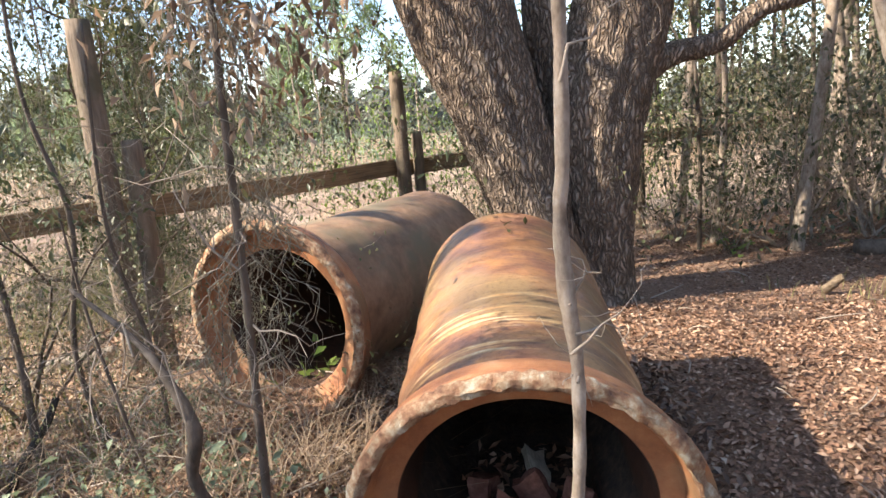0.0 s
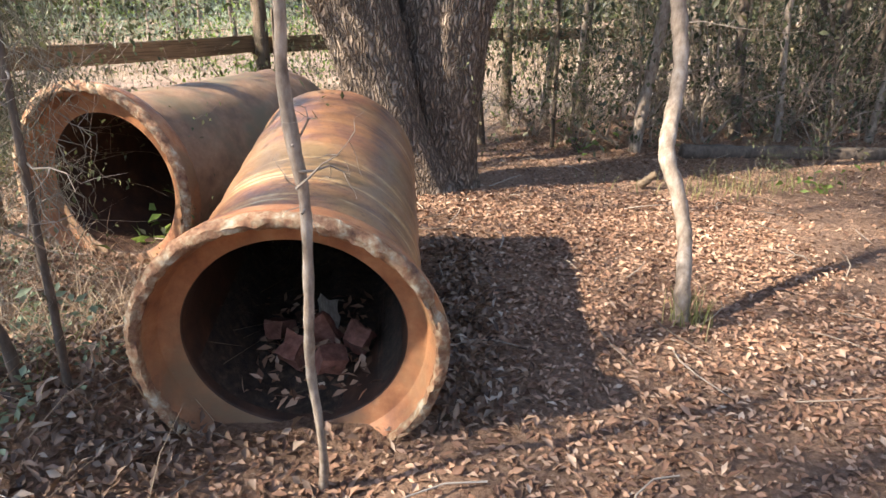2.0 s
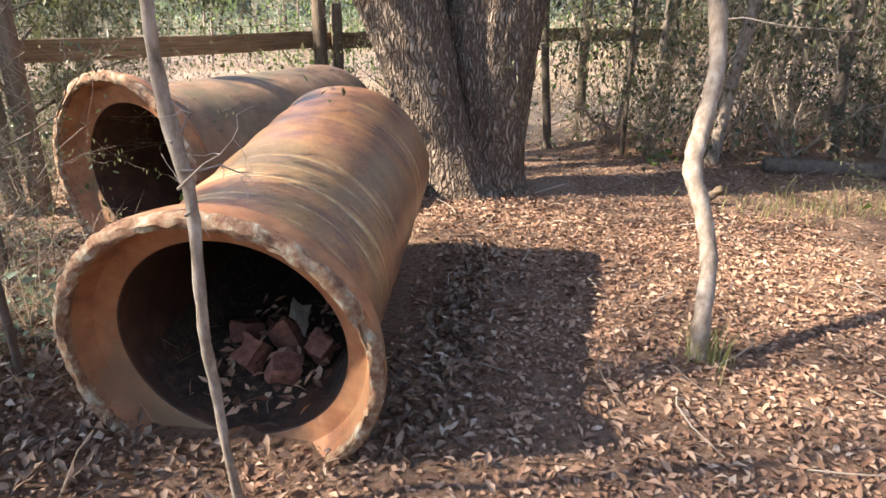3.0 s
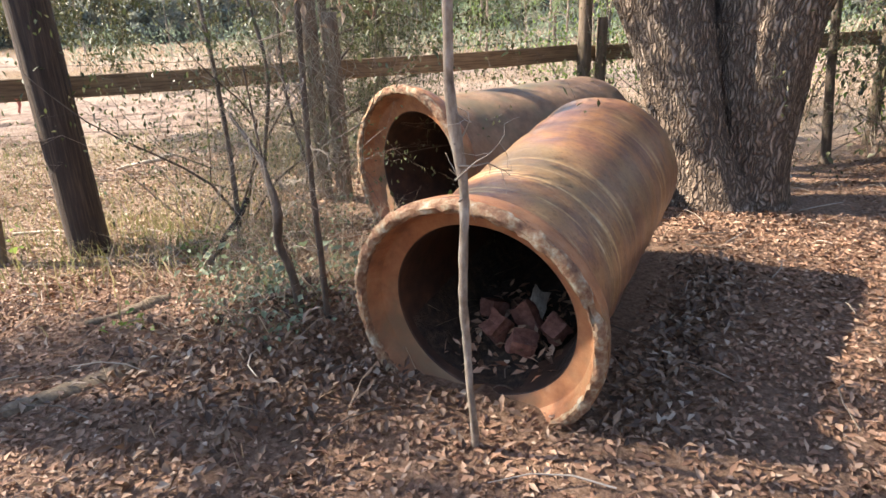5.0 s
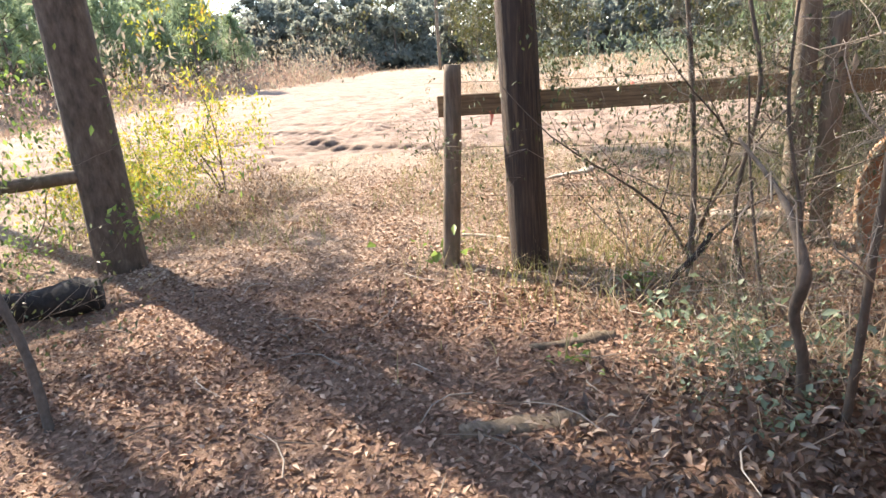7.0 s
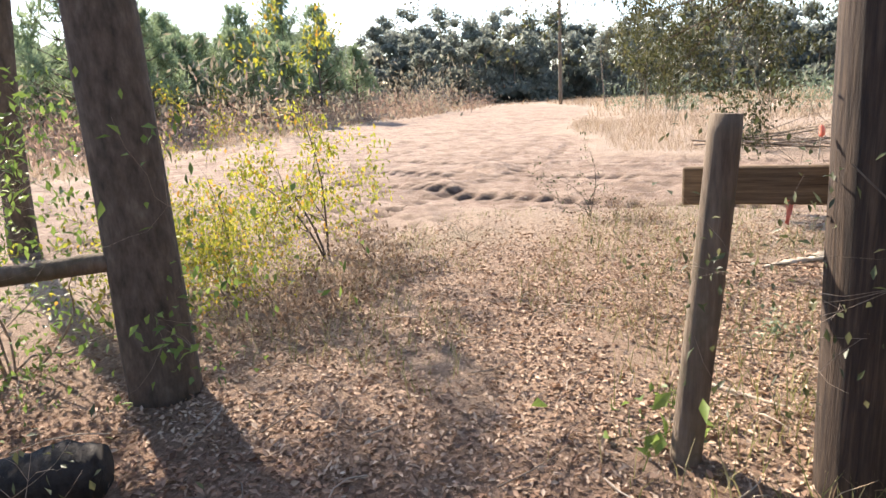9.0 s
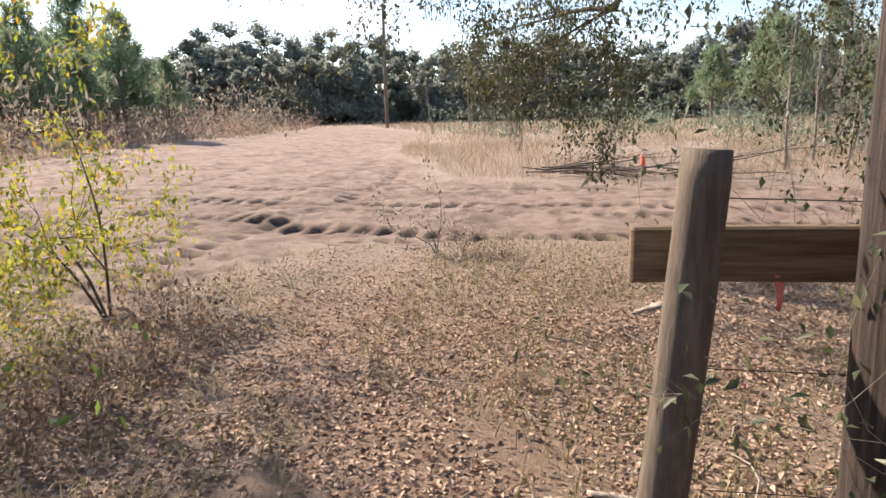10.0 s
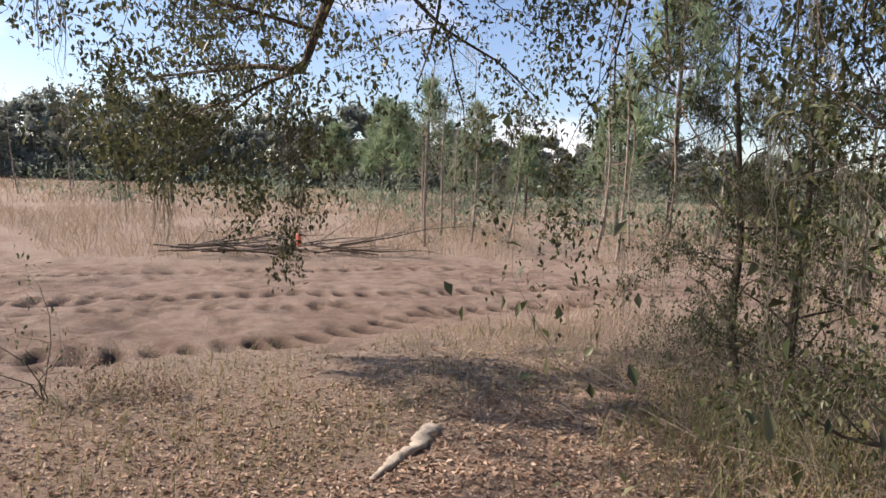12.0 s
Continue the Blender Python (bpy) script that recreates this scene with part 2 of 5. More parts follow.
def bark_material():
    """Furrowed bark: long plates parted by dark cracks."""
    mat, nt, lk, b = nodes_of("oak_bark")
    t = nt.new("ShaderNodeTexCoord")
    mp = nt.new("ShaderNodeMapping")
    mp.inputs["Scale"].default_value = (40, 40, 6.5)
    wob = nt.new("ShaderNodeTexNoise")
    wob.inputs["Scale"].default_value, wob.inputs["Detail"].default_value = 9, 4
    add = nt.new("ShaderNodeVectorMath")
    add.operation = "MULTIPLY_ADD"
    add.inputs[1].default_value = (0.09, 0.09, 0.09)
    lk.new(t.outputs["Object"], wob.inputs["Vector"])
    lk.new(wob.outputs["Color"], add.inputs[0])
    lk.new(t.outputs["Object"], add.inputs[2])
    lk.new(add.outputs["Vector"], mp.inputs["Vector"])
    vo = nt.new("ShaderNodeTexVoronoi")
    vo.feature = "DISTANCE_TO_EDGE"
    vo.inputs["Scale"].default_value = 1.0
    lk.new(mp.outputs["Vector"], vo.inputs["Vector"])
    crack = nt.new("ShaderNodeMapRange")
    crack.inputs["From Max"].default_value = 0.30
    lk.new(vo.outputs["Distance"], crack.inputs["Value"])
    plate = ramp(nt, lk, noise_node(nt, lk, 30, 6, 0.7, (1, 1, 0.4)), [(0.3, (0.22, 0.165, 0.12)), (0.5, (0.36, 0.285, 0.22)), (0.72, (0.52, 0.44, 0.36))])
    wide = ramp(nt, lk, noise_node(nt, lk, 2.2, 4, 0.6), [(0.35, (0.75, 0.68, 0.62)), (0.65, (1.0, 1.0, 1.0))])
    plate = mixc(nt, lk, 1.0, plate, wide, "MULTIPLY")
    lk.new(mixc(nt, lk, crack.outputs["Result"], (0.10, 0.072, 0.052), plate), b.inputs["Base Color"])
    b.inputs["Roughness"].default_value = 0.95
    bump(nt, lk, b, crack.outputs["Result"], 1.0, 0.025)
    return mat


BARK = bark_material()
STEM = surface("sapling_bark", [(0.3, (0.12, 0.09, 0.065)), (0.5, (0.27, 0.215, 0.165)), (0.72, (0.44, 0.385, 0.32))], 26, 0.9, 0.5, 0.004, stretch=(1, 1, 0.5))
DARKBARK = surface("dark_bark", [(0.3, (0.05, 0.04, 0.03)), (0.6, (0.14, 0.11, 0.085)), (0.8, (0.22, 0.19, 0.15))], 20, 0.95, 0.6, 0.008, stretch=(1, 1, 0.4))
POSTWOOD = surface("post_wood", [(0.3, (0.085, 0.062, 0.045)), (0.5, (0.165, 0.125, 0.09)), (0.72, (0.26, 0.205, 0.155))], 9, 0.92, 0.8, 0.008, stretch=(3, 3, 0.4), stain=(0.11, 0.095, 0.06), stain_scale=5, fine=34)
RAILWOOD = surface("rail_wood", [(0.3, (0.09, 0.06, 0.036)), (0.5, (0.19, 0.13, 0.075)), (0.72, (0.30, 0.21, 0.12))], 12, 0.9, 0.6, 0.005, stretch=(0.35, 6, 6), fine=26)
TARWOOD = surface("tarred_wood", [(0.3, (0.016, 0.011, 0.008)), (0.5, (0.05, 0.033, 0.023)), (0.75, (0.13, 0.09, 0.06))], 12, 0.85, 0.8, 0.01, stretch=(5, 5, 0.25), fine=24)
OAKLEAF = leafy("oak_leaves", [(0, (0.045, 0.055, 0.022)), (0.5, (0.095, 0.105, 0.042)), (1, (0.17, 0.165, 0.075))], 0.4)


# ---- ground ----
ROAD = np.array([(-8, -2.5), (-8.7, -0.4), (-9.2, 1.1), (-8.7, 2.6), (-7.9, 4.4), (-7, 6.2), (-6, 8), (-3.5, 11), (2, 18), (0, 20), (-5, 12.5), (-7.2, 10.6),
                 (-9.5, 11.1), (-11.7, 8.3), (-13.3, 6.7), (-14.5, 5.8), (-24, 8.7), (-43, 20), (-69, 27), (-69, 22), (-34, 1), (-25, -3.5), (-18, -4.8), (-15, -9), (-14, -16), (-9, -12)])
TRAIL = np.array([(-7.6, 10.3), (-8.6, 15), (-11, 20), (-13, 28)])
FENCE = [(-3.62, 0.22), (-2.33, 2.0), (-1.15, 4.2), (1.15, 6.4), (3.6, 8.1), (6.5, 9.6)]


def seg_dist(x, y, poly, closed=True):
    best = np.full(np.shape(x), 1e9)
    n = len(poly)
    for i in range(n if closed else n - 1):
        a, b = poly[i], poly[(i + 1) % n]
        d = b - a
        k = np.clip(((x - a[0]) * d[0] + (y - a[1]) * d[1]) / (d @ d), 0, 1)
        best = np.minimum(best, np.hypot(x - a[0] - k * d[0], y - a[1] - k * d[1]))
    return best


def inside(x, y, poly):
    res = np.zeros(np.shape(x), bool)
    n = len(poly)
    for i in range(n):
        (ax, ay), (bx, by) = poly[i], poly[(i + 1) % n]
        hit = ((ay > y) != (by > y)) & (x < (bx - ax) * (y - ay) / (by - ay + 1e-12) + ax)
        res ^= hit
    return res


def sand(x, y):
    """How sandy the ground is, 0 to 1: the road and the trail."""
    d = seg_dist(x, y, ROAD)
    d = np.where(inside(x, y, ROAD), -d, d) + (vnoise(x, y, 1.1, 3) - 0.5) * 1.0 + (vnoise(x, y, 0.3, 4) - 0.5) * 0.5
    s = np.clip(0.5 - d / 0.8, 0, 1)
    t = np.clip(1.2 - seg_dist(x, y, TRAIL, False) / 0.7 + (vnoise(x, y, 0.6, 5) - 0.5), 0, 1)
    return np.maximum(s, t * 0.9)


def woods(x, y):
    """How far a place lies on the shaded, leaf-strewn side of the fence, 0 to 1."""
    line = np.array([(-9, -7.2), (-5.0, -1.9)] + FENCE + [(30, 18)])
    best, sign = np.full(np.shape(x), 1e9), np.zeros(np.shape(x))
    for a, b in zip(line[:-1], line[1:]):
        d = b - a
        k = np.clip(((x - a[0]) * d[0] + (y - a[1]) * d[1]) / (d @ d), 0, 1)
        r = np.hypot(x - a[0] - k * d[0], y - a[1] - k * d[1])
        c = (y - a[1]) * d[0] - (x - a[0]) * d[1]
        sign = np.where(r < best, -np.sign(c), sign)
        best = np.minimum(best, r)
    return np.clip(0.5 + sign * best / 3.0, 0, 1)


TRACKS = [  # wheel tracks: depth, half width, points of the line
    (1.0, 0.17, [(-15.5, 0.3), (-13.2, 2.0), (-11.4, 4.2), (-10.3, 5.7), (-8.7, 7.1), (-7.6, 8.6), (-5.5, 10.8)]),
    (1.0, 0.20, [(-13.5, -0.2), (-10.8, 1.4), (-9.06, 3.07), (-8.2, 4.2), (-7.85, 5.3), (-7.6, 6.6), (-6.4, 8.2)]),
    (0.7, 0.15, [(-17.0, 1.6), (-14.4, 3.6), (-12.9, 5.6), (-12.0, 7.3), (-9.2, 9.9)]),
    (0.55, 0.13, [(-14.5, 0.4), (-12.2, 2.2), (-10.65, 3.8), (-10.0, 4.7), (-8.6, 6.1)]),
    (0.7, 0.16, [(-18.5, -1.6), (-15.9, -0.3), (-13.8, 1.2), (-12.2, 3.4), (-11.2, 5.2)]),
    (0.6, 0.14, [(-7.9, -2.5), (-8.63, -1.66), (-9.71, -0.22), (-11.5, 1.6), (-14.5, 4.2), (-19, 7.0)]),
    (0.5, 0.14, [(-8.1, -3.2), (-9.2, -2.0), (-10.6, -0.4), (-12.6, 1.2), (-16, 3.8), (-22, 7.5)]),
    (0.5, 0.12, [(-8.2, -1.9), (-8.7, -0.6), (-9.0, 0.4), (-9.4, 1.7), (-9.0, 3.0)]),
    (0.6, 0.16, [(-9.5, -4.0), (-12, -1.9), (-15, -0.5), (-19, 1.6), (-25, 5.5), (-34, 12)]),
]


def ruts(x, y):
    """Tyre tracks over the sand: rows of tread marks, 0 to 1."""
    best = np.zeros(np.shape(x))
    for n, (deep, half, line) in enumerate(TRACKS):
        run, near, along = 0.0, np.full(np.shape(x), 1e9), np.zeros(np.shape(x))
        for (ax, ay), (bx, by) in zip(line[:-1], line[1:]):
            dx, dy = bx - ax, by - ay
            L = math.hypot(dx, dy)
            k = np.clip(((x - ax) * dx + (y - ay) * dy) / (L * L), 0, 1)
            d = np.hypot(x - ax - k * dx, y - ay - k * dy)
            along = np.where(d < near, run + k * L, along)
            near = np.minimum(near, d)
            run += L
        near = near + 0.06 * (vnoise(x, y, 0.4, 90 + n) - 0.5)
        tread = (0.5 + 0.5 * np.sin(along * 2 * math.pi / 0.31 + 1.6 * vnoise(x, y, 1.1, 60 + n))) ** 1.5
        tread = tread * (0.55 + 0.75 * vnoise(x, y, 0.3, 70 + n))
        best = np.maximum(best, deep * np.exp(-(near / half) ** 4) * (0.12 + 1.0 * tread))
    return np.clip(best, 0, 1)


def ground_z(x, y):
    x, y = np.asarray(x, float), np.asarray(y, float)
    far = np.clip((np.hypot(x + 2, y) - 25) / 60, 0, 1)
    z = (vnoise(x, y, 6, 1) - 0.5) * 0.10 * np.clip(np.hypot(x, y) / 6, 0, 1) + (vnoise(x, y, 1.3, 2) - 0.5) * 0.06 + (vnoise(x, y, 0.35, 6) - 0.5) * 0.03
    z = z + 0.13 * np.exp(-(((x + 2.4) / 1.3) ** 2 + ((y - 2.2) / 1.4) ** 2))
    z = z + 0.07 * np.exp(-(((x - 0.3) / 1.2) ** 2 + ((y - 3.3) / 1.0) ** 2))
    z = z + 0.18 * np.exp(-(((x + 1.0) / 0.45) ** 2 + ((y - 0.3) / 0.6) ** 2))
    s = sand(x, y)
    # churned sand and wheel ruts along the road
    churn = (vnoise(x, y, 0.8, 8) - 0.5) * 0.03 + (vnoise(x, y, 0.27, 9) - 0.5) * 0.022 + (vnoise(x, y, 0.13, 10) - 0.5) * 0.03
    churn = churn - 0.10 * np.clip(vnoise(x, y, 0.2, 14) - 0.7, 0, 1) + 0.10 * np.clip(vnoise(x, y, 0.5, 15) - 0.7, 0, 1)
    churn = churn - 0.11 * ruts(x, y)
    mound = 0.16 * np.exp(-(((x + 13.9) / 0.45) ** 2 + ((y - 2.8) / 0.5) ** 2)) + 0.12 * np.exp(-(((x + 11.6) / 0.4) ** 2 + ((y - 1.2) / 0.5) ** 2))
    z = z + s * (churn - 0.05 + mound) * (1 - 0.6 * far)
    return z * (1 - 0.5 * far)


def axis(a, b, step, reach):
    """Grid lines, even from a to b and ever wider out to the reach."""
    inner = np.arange(a, b, step)
    out, d = [], step
    while not out or out[-1] < reach:
        d *= 1.065
        out.append((out[-1] if out else 0.0) + d)
    return np.concatenate([a - np.array(out[::-1]), inner, inner[-1] + np.array(out)])


gx, gy = axis(-17, 3.2, 0.052, 900), axis(-3.2, 10.8, 0.052, 900)
GX, GY = np.meshgrid(gx, gy, indexing="ij")
GZ = ground_z(GX, GY)
gm = Mesh()
nx, ny = len(gx), len(gy)
ii, jj = np.meshgrid(np.arange(nx - 1), np.arange(ny - 1), indexing="ij")
gi = (ii * ny + jj).reshape(-1)
gm.add_quads(np.stack([GX, GY, GZ], -1), np.stack([gi, gi + ny, gi + ny + 1, gi + 1], -1))


def ground_material():
    mat, nt, lk, b = nodes_of("ground")
    at = nt.new("ShaderNodeAttribute")
    at.attribute_name = "zone"
    sep = nt.new("ShaderNodeSeparateColor")
    lk.new(at.outputs["Color"], sep.inputs["Color"])
    sandc = ramp(nt, lk, noise_node(nt, lk, 3.5, 8, 0.7), [(0.3, (0.25, 0.17, 0.125)), (0.52, (0.36, 0.27, 0.205)), (0.75, (0.46, 0.37, 0.295))])
    grain = ramp(nt, lk, noise_node(nt, lk, 60, 4, 0.7), [(0.35, (0.72, 0.66, 0.62)), (0.6, (1, 1, 1))])
    sandc = mixc(nt, lk, 0.8, sandc, grain, "MULTIPLY")
    mottle = ramp(nt, lk, noise_node(nt, lk, 0.9, 9, 0.72), [(0.36, (0.62, 0.56, 0.50)), (0.55, (0.98, 0.97, 0.95))])
    sandc = mixc(nt, lk, 0.9, sandc, mottle, "MULTIPLY")
    litter = ramp(nt, lk, noise_node(nt, lk, 38, 6, 0.75), [(0.30, (0.10, 0.058, 0.036)), (0.45, (0.23, 0.135, 0.085)), (0.6, (0.35, 0.225, 0.15)), (0.75, (0.45, 0.33, 0.24))])
    dry = ramp(nt, lk, noise_node(nt, lk, 24, 7, 0.75), [(0.3, (0.17, 0.125, 0.085)), (0.5, (0.34, 0.255, 0.185)), (0.7, (0.50, 0.40, 0.30))])
    col = mixc(nt, lk, sep.outputs["Green"], dry, litter)
    col = mixc(nt, lk, sep.outputs["Blue"], col, (0.10, 0.12, 0.045))
    # ruts and pits darkened for damp sand and for the shade inside them
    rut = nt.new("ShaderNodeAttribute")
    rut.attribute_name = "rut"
    damp_shade = mixc(nt, lk, rut.outputs["Fac"], sandc, (0.105, 0.068, 0.05))
    col = mixc(nt, lk, sep.outputs["Red"], col, damp_shade)
    lk.new(col, b.inputs["Base Color"])
    b.inputs["Roughness"].default_value = 0.95
    bump(nt, lk, b, noise_node(nt, lk, 14, 10, 0.8), 1.0, 0.06)
    return mat


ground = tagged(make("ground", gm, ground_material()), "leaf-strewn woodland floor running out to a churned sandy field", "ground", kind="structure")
zone = ground.data.color_attributes.new("zone", "FLOAT_COLOR", "POINT")
zs, zw = sand(GX, GY), woods(GX, GY)
near_path = np.clip(1.3 - np.hypot((GX + 5.5) / 3.0, (GY - 0.6) / 2.6), 0, 1)
zg = 0.25 * np.clip((vnoise(GX, GY, 0.8, 21) - 0.62) * 4, 0, 1) * np.clip(1 - np.abs(np.hypot(GX + 7.0, GY - 1.0) - 1.2) / 1.6, 0, 1) * 0.8
zl = np.clip(np.maximum(zw * 1.3, 0.45 * near_path), 0, 1)
zone.data.foreach_set("color", np.stack([zs, zl, zg, np.ones_like(zs)], -1).reshape(-1))
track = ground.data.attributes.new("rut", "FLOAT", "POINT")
# small hollows of the churned sand, their shade painted as darker sand
pit_shade = np.clip((vnoise(GX, GY, 0.2, 14) - 0.68) * 2.2, 0, 0.5)
track.data.foreach_set("value", np.maximum(np.clip(2.2 * ruts(GX, GY) - 0.15, 0, 1), pit_shade).reshape(-1))


# ---- clay pipes ----
def lathe(m, profile, n=64, wob=0.0, chips=0.0, seed=0):
    """Turns a profile of (along, radius) round the y axis; the last joins the first."""
    r2 = np.random.default_rng(seed)
    a = np.linspace(0, 2 * math.pi, n, endpoint=False)
    prof = np.asarray(profile, float)
    k = len(prof)
    rad = np.repeat(prof[:, 1][:, None], n, 1) * (1 + wob * np.sin(3 * a + 1)[None, :] + wob * 0.5 * np.sin(7 * a)[None, :])
    along = np.repeat(prof[:, 0][:, None], n, 1)
    if chips:
        bite = np.convolve(np.tile(np.maximum(r2.normal(size=n) - 0.9, 0), 3), [0.3, 0.6, 0.9, 0.9, 0.6, 0.3, 0.2], "same")[n:2 * n] * chips
        lip = (prof[:, 0] < 0.035)[:, None] & (prof[:, 1] > prof[:, 1].max() * 0.93)[:, None]
        along = along + np.where(lip, bite[None, :], 0)
        rad = rad - np.where(lip, bite[None, :] * 0.5, 0)
    v = np.stack([rad * np.cos(a), along, rad * np.sin(a)], -1)
    i, j = np.arange(k)[:, None] * n, np.arange(n)[None, :]
    i2 = ((np.arange(k) + 1) % k)[:, None] * n
    m.add_quads(v, np.stack([i + j, i + (j + 1) % n, i2 + (j + 1) % n, i2 + j], -1).reshape(-1, 4))


def clay_pipe(at, turn, tilt, R, bore, body, length, label, seed, skin, skin_label):
    th = thing("clay_pipe", label, "clay pipe", "clay pipes", pose(*at, tilt, 0, turn))
    bell = Mesh()
    lathe(bell, [(0.03, R * 0.995), (0.045, R * 0.998), (0.05, R * 0.975), (0.10, R * 0.97), (0.14, R * 0.945), (0.18, body + 0.02), (0.205, body + 0.006), (0.205, body - 0.03),
                 (0.135, bore + 0.012), (0.118, bore + 0.004), (0.112, bore + 0.014), (0.106, R * 0.83), (0.098, R * 0.855), (0.03, R * 0.905)], 120, 0.004, 0, seed)
    make("bell", bell, CLAY_RIM, th, "orange-brown socket of the pipe", sharp=32)
    lip = Mesh()
    lathe(lip, [(0.031, R * 0.904), (0.012, R * 0.908), (0.004, R * 0.92), (0.0, R * 0.94), (0.0, R * 0.96), (0.004, R * 0.975), (0.012, R * 0.994), (0.031, R * 1.001)], 150, 0.004, 0.010, seed)
    r3 = np.random.default_rng(seed + 9)
    lip.v[0] += r3.normal(size=lip.v[0].shape) * 0.0024
    make("lip", lip, LIP, th, "chipped lichen-spotted lip", sharp=40)
    barrel = Mesh()
    outer = [(0.198 + (length - 0.198) * k / 18, body + 0.005 * math.sin(k * 1.9) - 0.02 * (k == 18)) for k in range(19)]
    lathe(barrel, outer + [(length, bore + 0.012), (length - 0.4, bore + 0.01), (0.205, bore + 0.01)], 96, 0.005, 0, seed)
    make("barrel", barrel, skin, th, skin_label, sharp=50)
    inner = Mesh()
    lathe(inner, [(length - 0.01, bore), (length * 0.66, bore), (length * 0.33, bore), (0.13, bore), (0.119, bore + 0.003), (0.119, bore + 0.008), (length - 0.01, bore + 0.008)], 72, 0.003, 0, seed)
    make("bore", inner, SHADECLAY, th, "inside of the pipe, coloured dark for the shade within")
    # plug added at the far end to stop daylight, coloured as shade
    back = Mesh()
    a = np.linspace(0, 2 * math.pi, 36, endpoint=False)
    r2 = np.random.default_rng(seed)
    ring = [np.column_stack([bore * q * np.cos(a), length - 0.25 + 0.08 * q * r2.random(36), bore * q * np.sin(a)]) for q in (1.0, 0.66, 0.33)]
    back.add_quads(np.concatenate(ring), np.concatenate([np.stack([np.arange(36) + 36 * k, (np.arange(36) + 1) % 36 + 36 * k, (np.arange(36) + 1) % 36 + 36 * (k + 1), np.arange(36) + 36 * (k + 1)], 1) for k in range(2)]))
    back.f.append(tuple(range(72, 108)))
    make("earth_stop", back, SHADECLAY, th, "added plug keeping light out of the far end")
    return th


CLAY_RIM = surface("clay_rim", [(0.3, (0.19, 0.08, 0.042)), (0.48, (0.35, 0.15, 0.07)), (0.6, (0.42, 0.20, 0.095)), (0.75, (0.48, 0.29, 0.17))], 9, 0.5, 0.5, 0.008, stain=(0.22, 0.14, 0.08), stain_scale=3.2, fine=40)
clay_pipe((-0.096, 0.105, 0.341), 3.5, 7.4, 0.485, 0.35, 0.405, 1.75, "large chipped orange-brown clay pipe lying on leaf litter", 3, CLAY, "glossy orange-brown clay barrel with pale gloss and dapple painted on")
clay_pipe((-1.432, 1.646, 0.448), -17.8, 0.3, 0.56, 0.385, 0.46, 1.9, "large dull brown clay pipe lying beside the fence", 5, DULLCLAY, "dull grey-brown clay barrel")


# ---- fence ----
def round_post(name, x, y, h, r, mat, label, category="fence post", lean=(0, 0), group="fence posts", n=18, flare=1.0):
    z = float(ground_z(x, y)) - 0.08
    m = Mesh()
    w = rng.random(4) * 6
    tube(m, [(0, 0, 0, r * flare), (lean[0] * 0.3, lean[1] * 0.3, h * 0.3, r * (1 + (flare - 1) * 0.3)), (lean[0] * 0.7, lean[1] * 0.7, h * 0.7, r * 0.98), (lean[0], lean[1], h + 0.08, r * 0.94)], n, 22, 0.03,
         shape=lambda a, k, c: 1 + 0.025 * np.sin(3 * a + w[0] + 0.1 * k) + 0.015 * np.sin(7 * a + w[1]) - 0.05 * np.clip(k - (c - 2), 0, 1))
    ob = make(name, m, mat)
    ob.matrix_basis = pose(x, y, z)
    return tagged(ob, label, category, group)


def board(x0, y0, z0, x1, y1, z1, high, thick, mat, label, name="fence_rail"):
    """A sawn board between two places, with worn edges."""
    bm = bmesh.new()
    L = math.dist((x0, y0, z0), (x1, y1, z1))
    bmesh.ops.create_cube(bm, size=1)
    for v in bm.verts:
        v.co = Vector((v.co.x * L, v.co.y * thick, v.co.z * high))
    bmesh.ops.subdivide_edges(bm, edges=[e for e in bm.edges if abs((e.verts[0].co - e.verts[1].co).x) > 0.1], cuts=10)
    bmesh.ops.bevel(bm, geom=[e for e in bm.edges if abs(e.verts[0].co.x - e.verts[1].co.x) > 0.01 or abs(e.verts[0].co.x) > L * 0.49], offset=0.006, segments=1, affect="EDGES")
    for v in bm.verts:
        v.co += Vector((0, 0.004 * math.sin(v.co.x * 3), 0.006 * math.sin(v.co.x * 2.1 + z0 * 40) + 0.002 * noise.noise(v.co * 9)))
    data = bpy.data.meshes.new(name)
    bm.to_mesh(data)
    bm.free()
    data.materials.append(mat)
    ob = new(name, data)
    ob.matrix_basis = Matrix.Translation(((x0 + x1) / 2, (y0 + y1) / 2, (z0 + z1) / 2)) @ Vector((x1 - x0, y1 - y0, z1 - z0)).to_track_quat("X", "Z").to_matrix().to_4x4()
    return tagged(ob, label, "fence rail", "fence rails")


round_post("fence_post", -3.655, 0.145, 1.34, 0.06, POSTWOOD, "weathered grey round wooden fence post ending the rail", lean=(0.05, 0.085))
round_post("fence_post", -3.26, 0.56, 3.3, 0.125, TARWOOD, "tall dark tarred pole beside the fence end", lean=(-0.06, -0.06))
round_post("fence_post", -2.42, 1.95, 1.98, 0.07, POSTWOOD, "tall mossy round wooden fence post")
round_post("fence_post", -2.27, 2.02, 1.34, 0.06, POSTWOOD, "short round wooden post against a taller one")
round_post("fence_post", -1.17, 4.15, 1.86, 0.062, POSTWOOD, "tall grey round wooden fence post behind the pipe")
round_post("fence_post", -1.06, 4.28, 1.36, 0.05, POSTWOOD, "short round wooden post against a taller one")
round_post("fence_post", 1.15, 6.4, 1.5, 0.06, POSTWOOD, "grey wooden fence post deep in the brush")
round_post("fence_post", 3.6, 8.1, 1.5, 0.06, POSTWOOD, "grey wooden fence post deep in the brush")
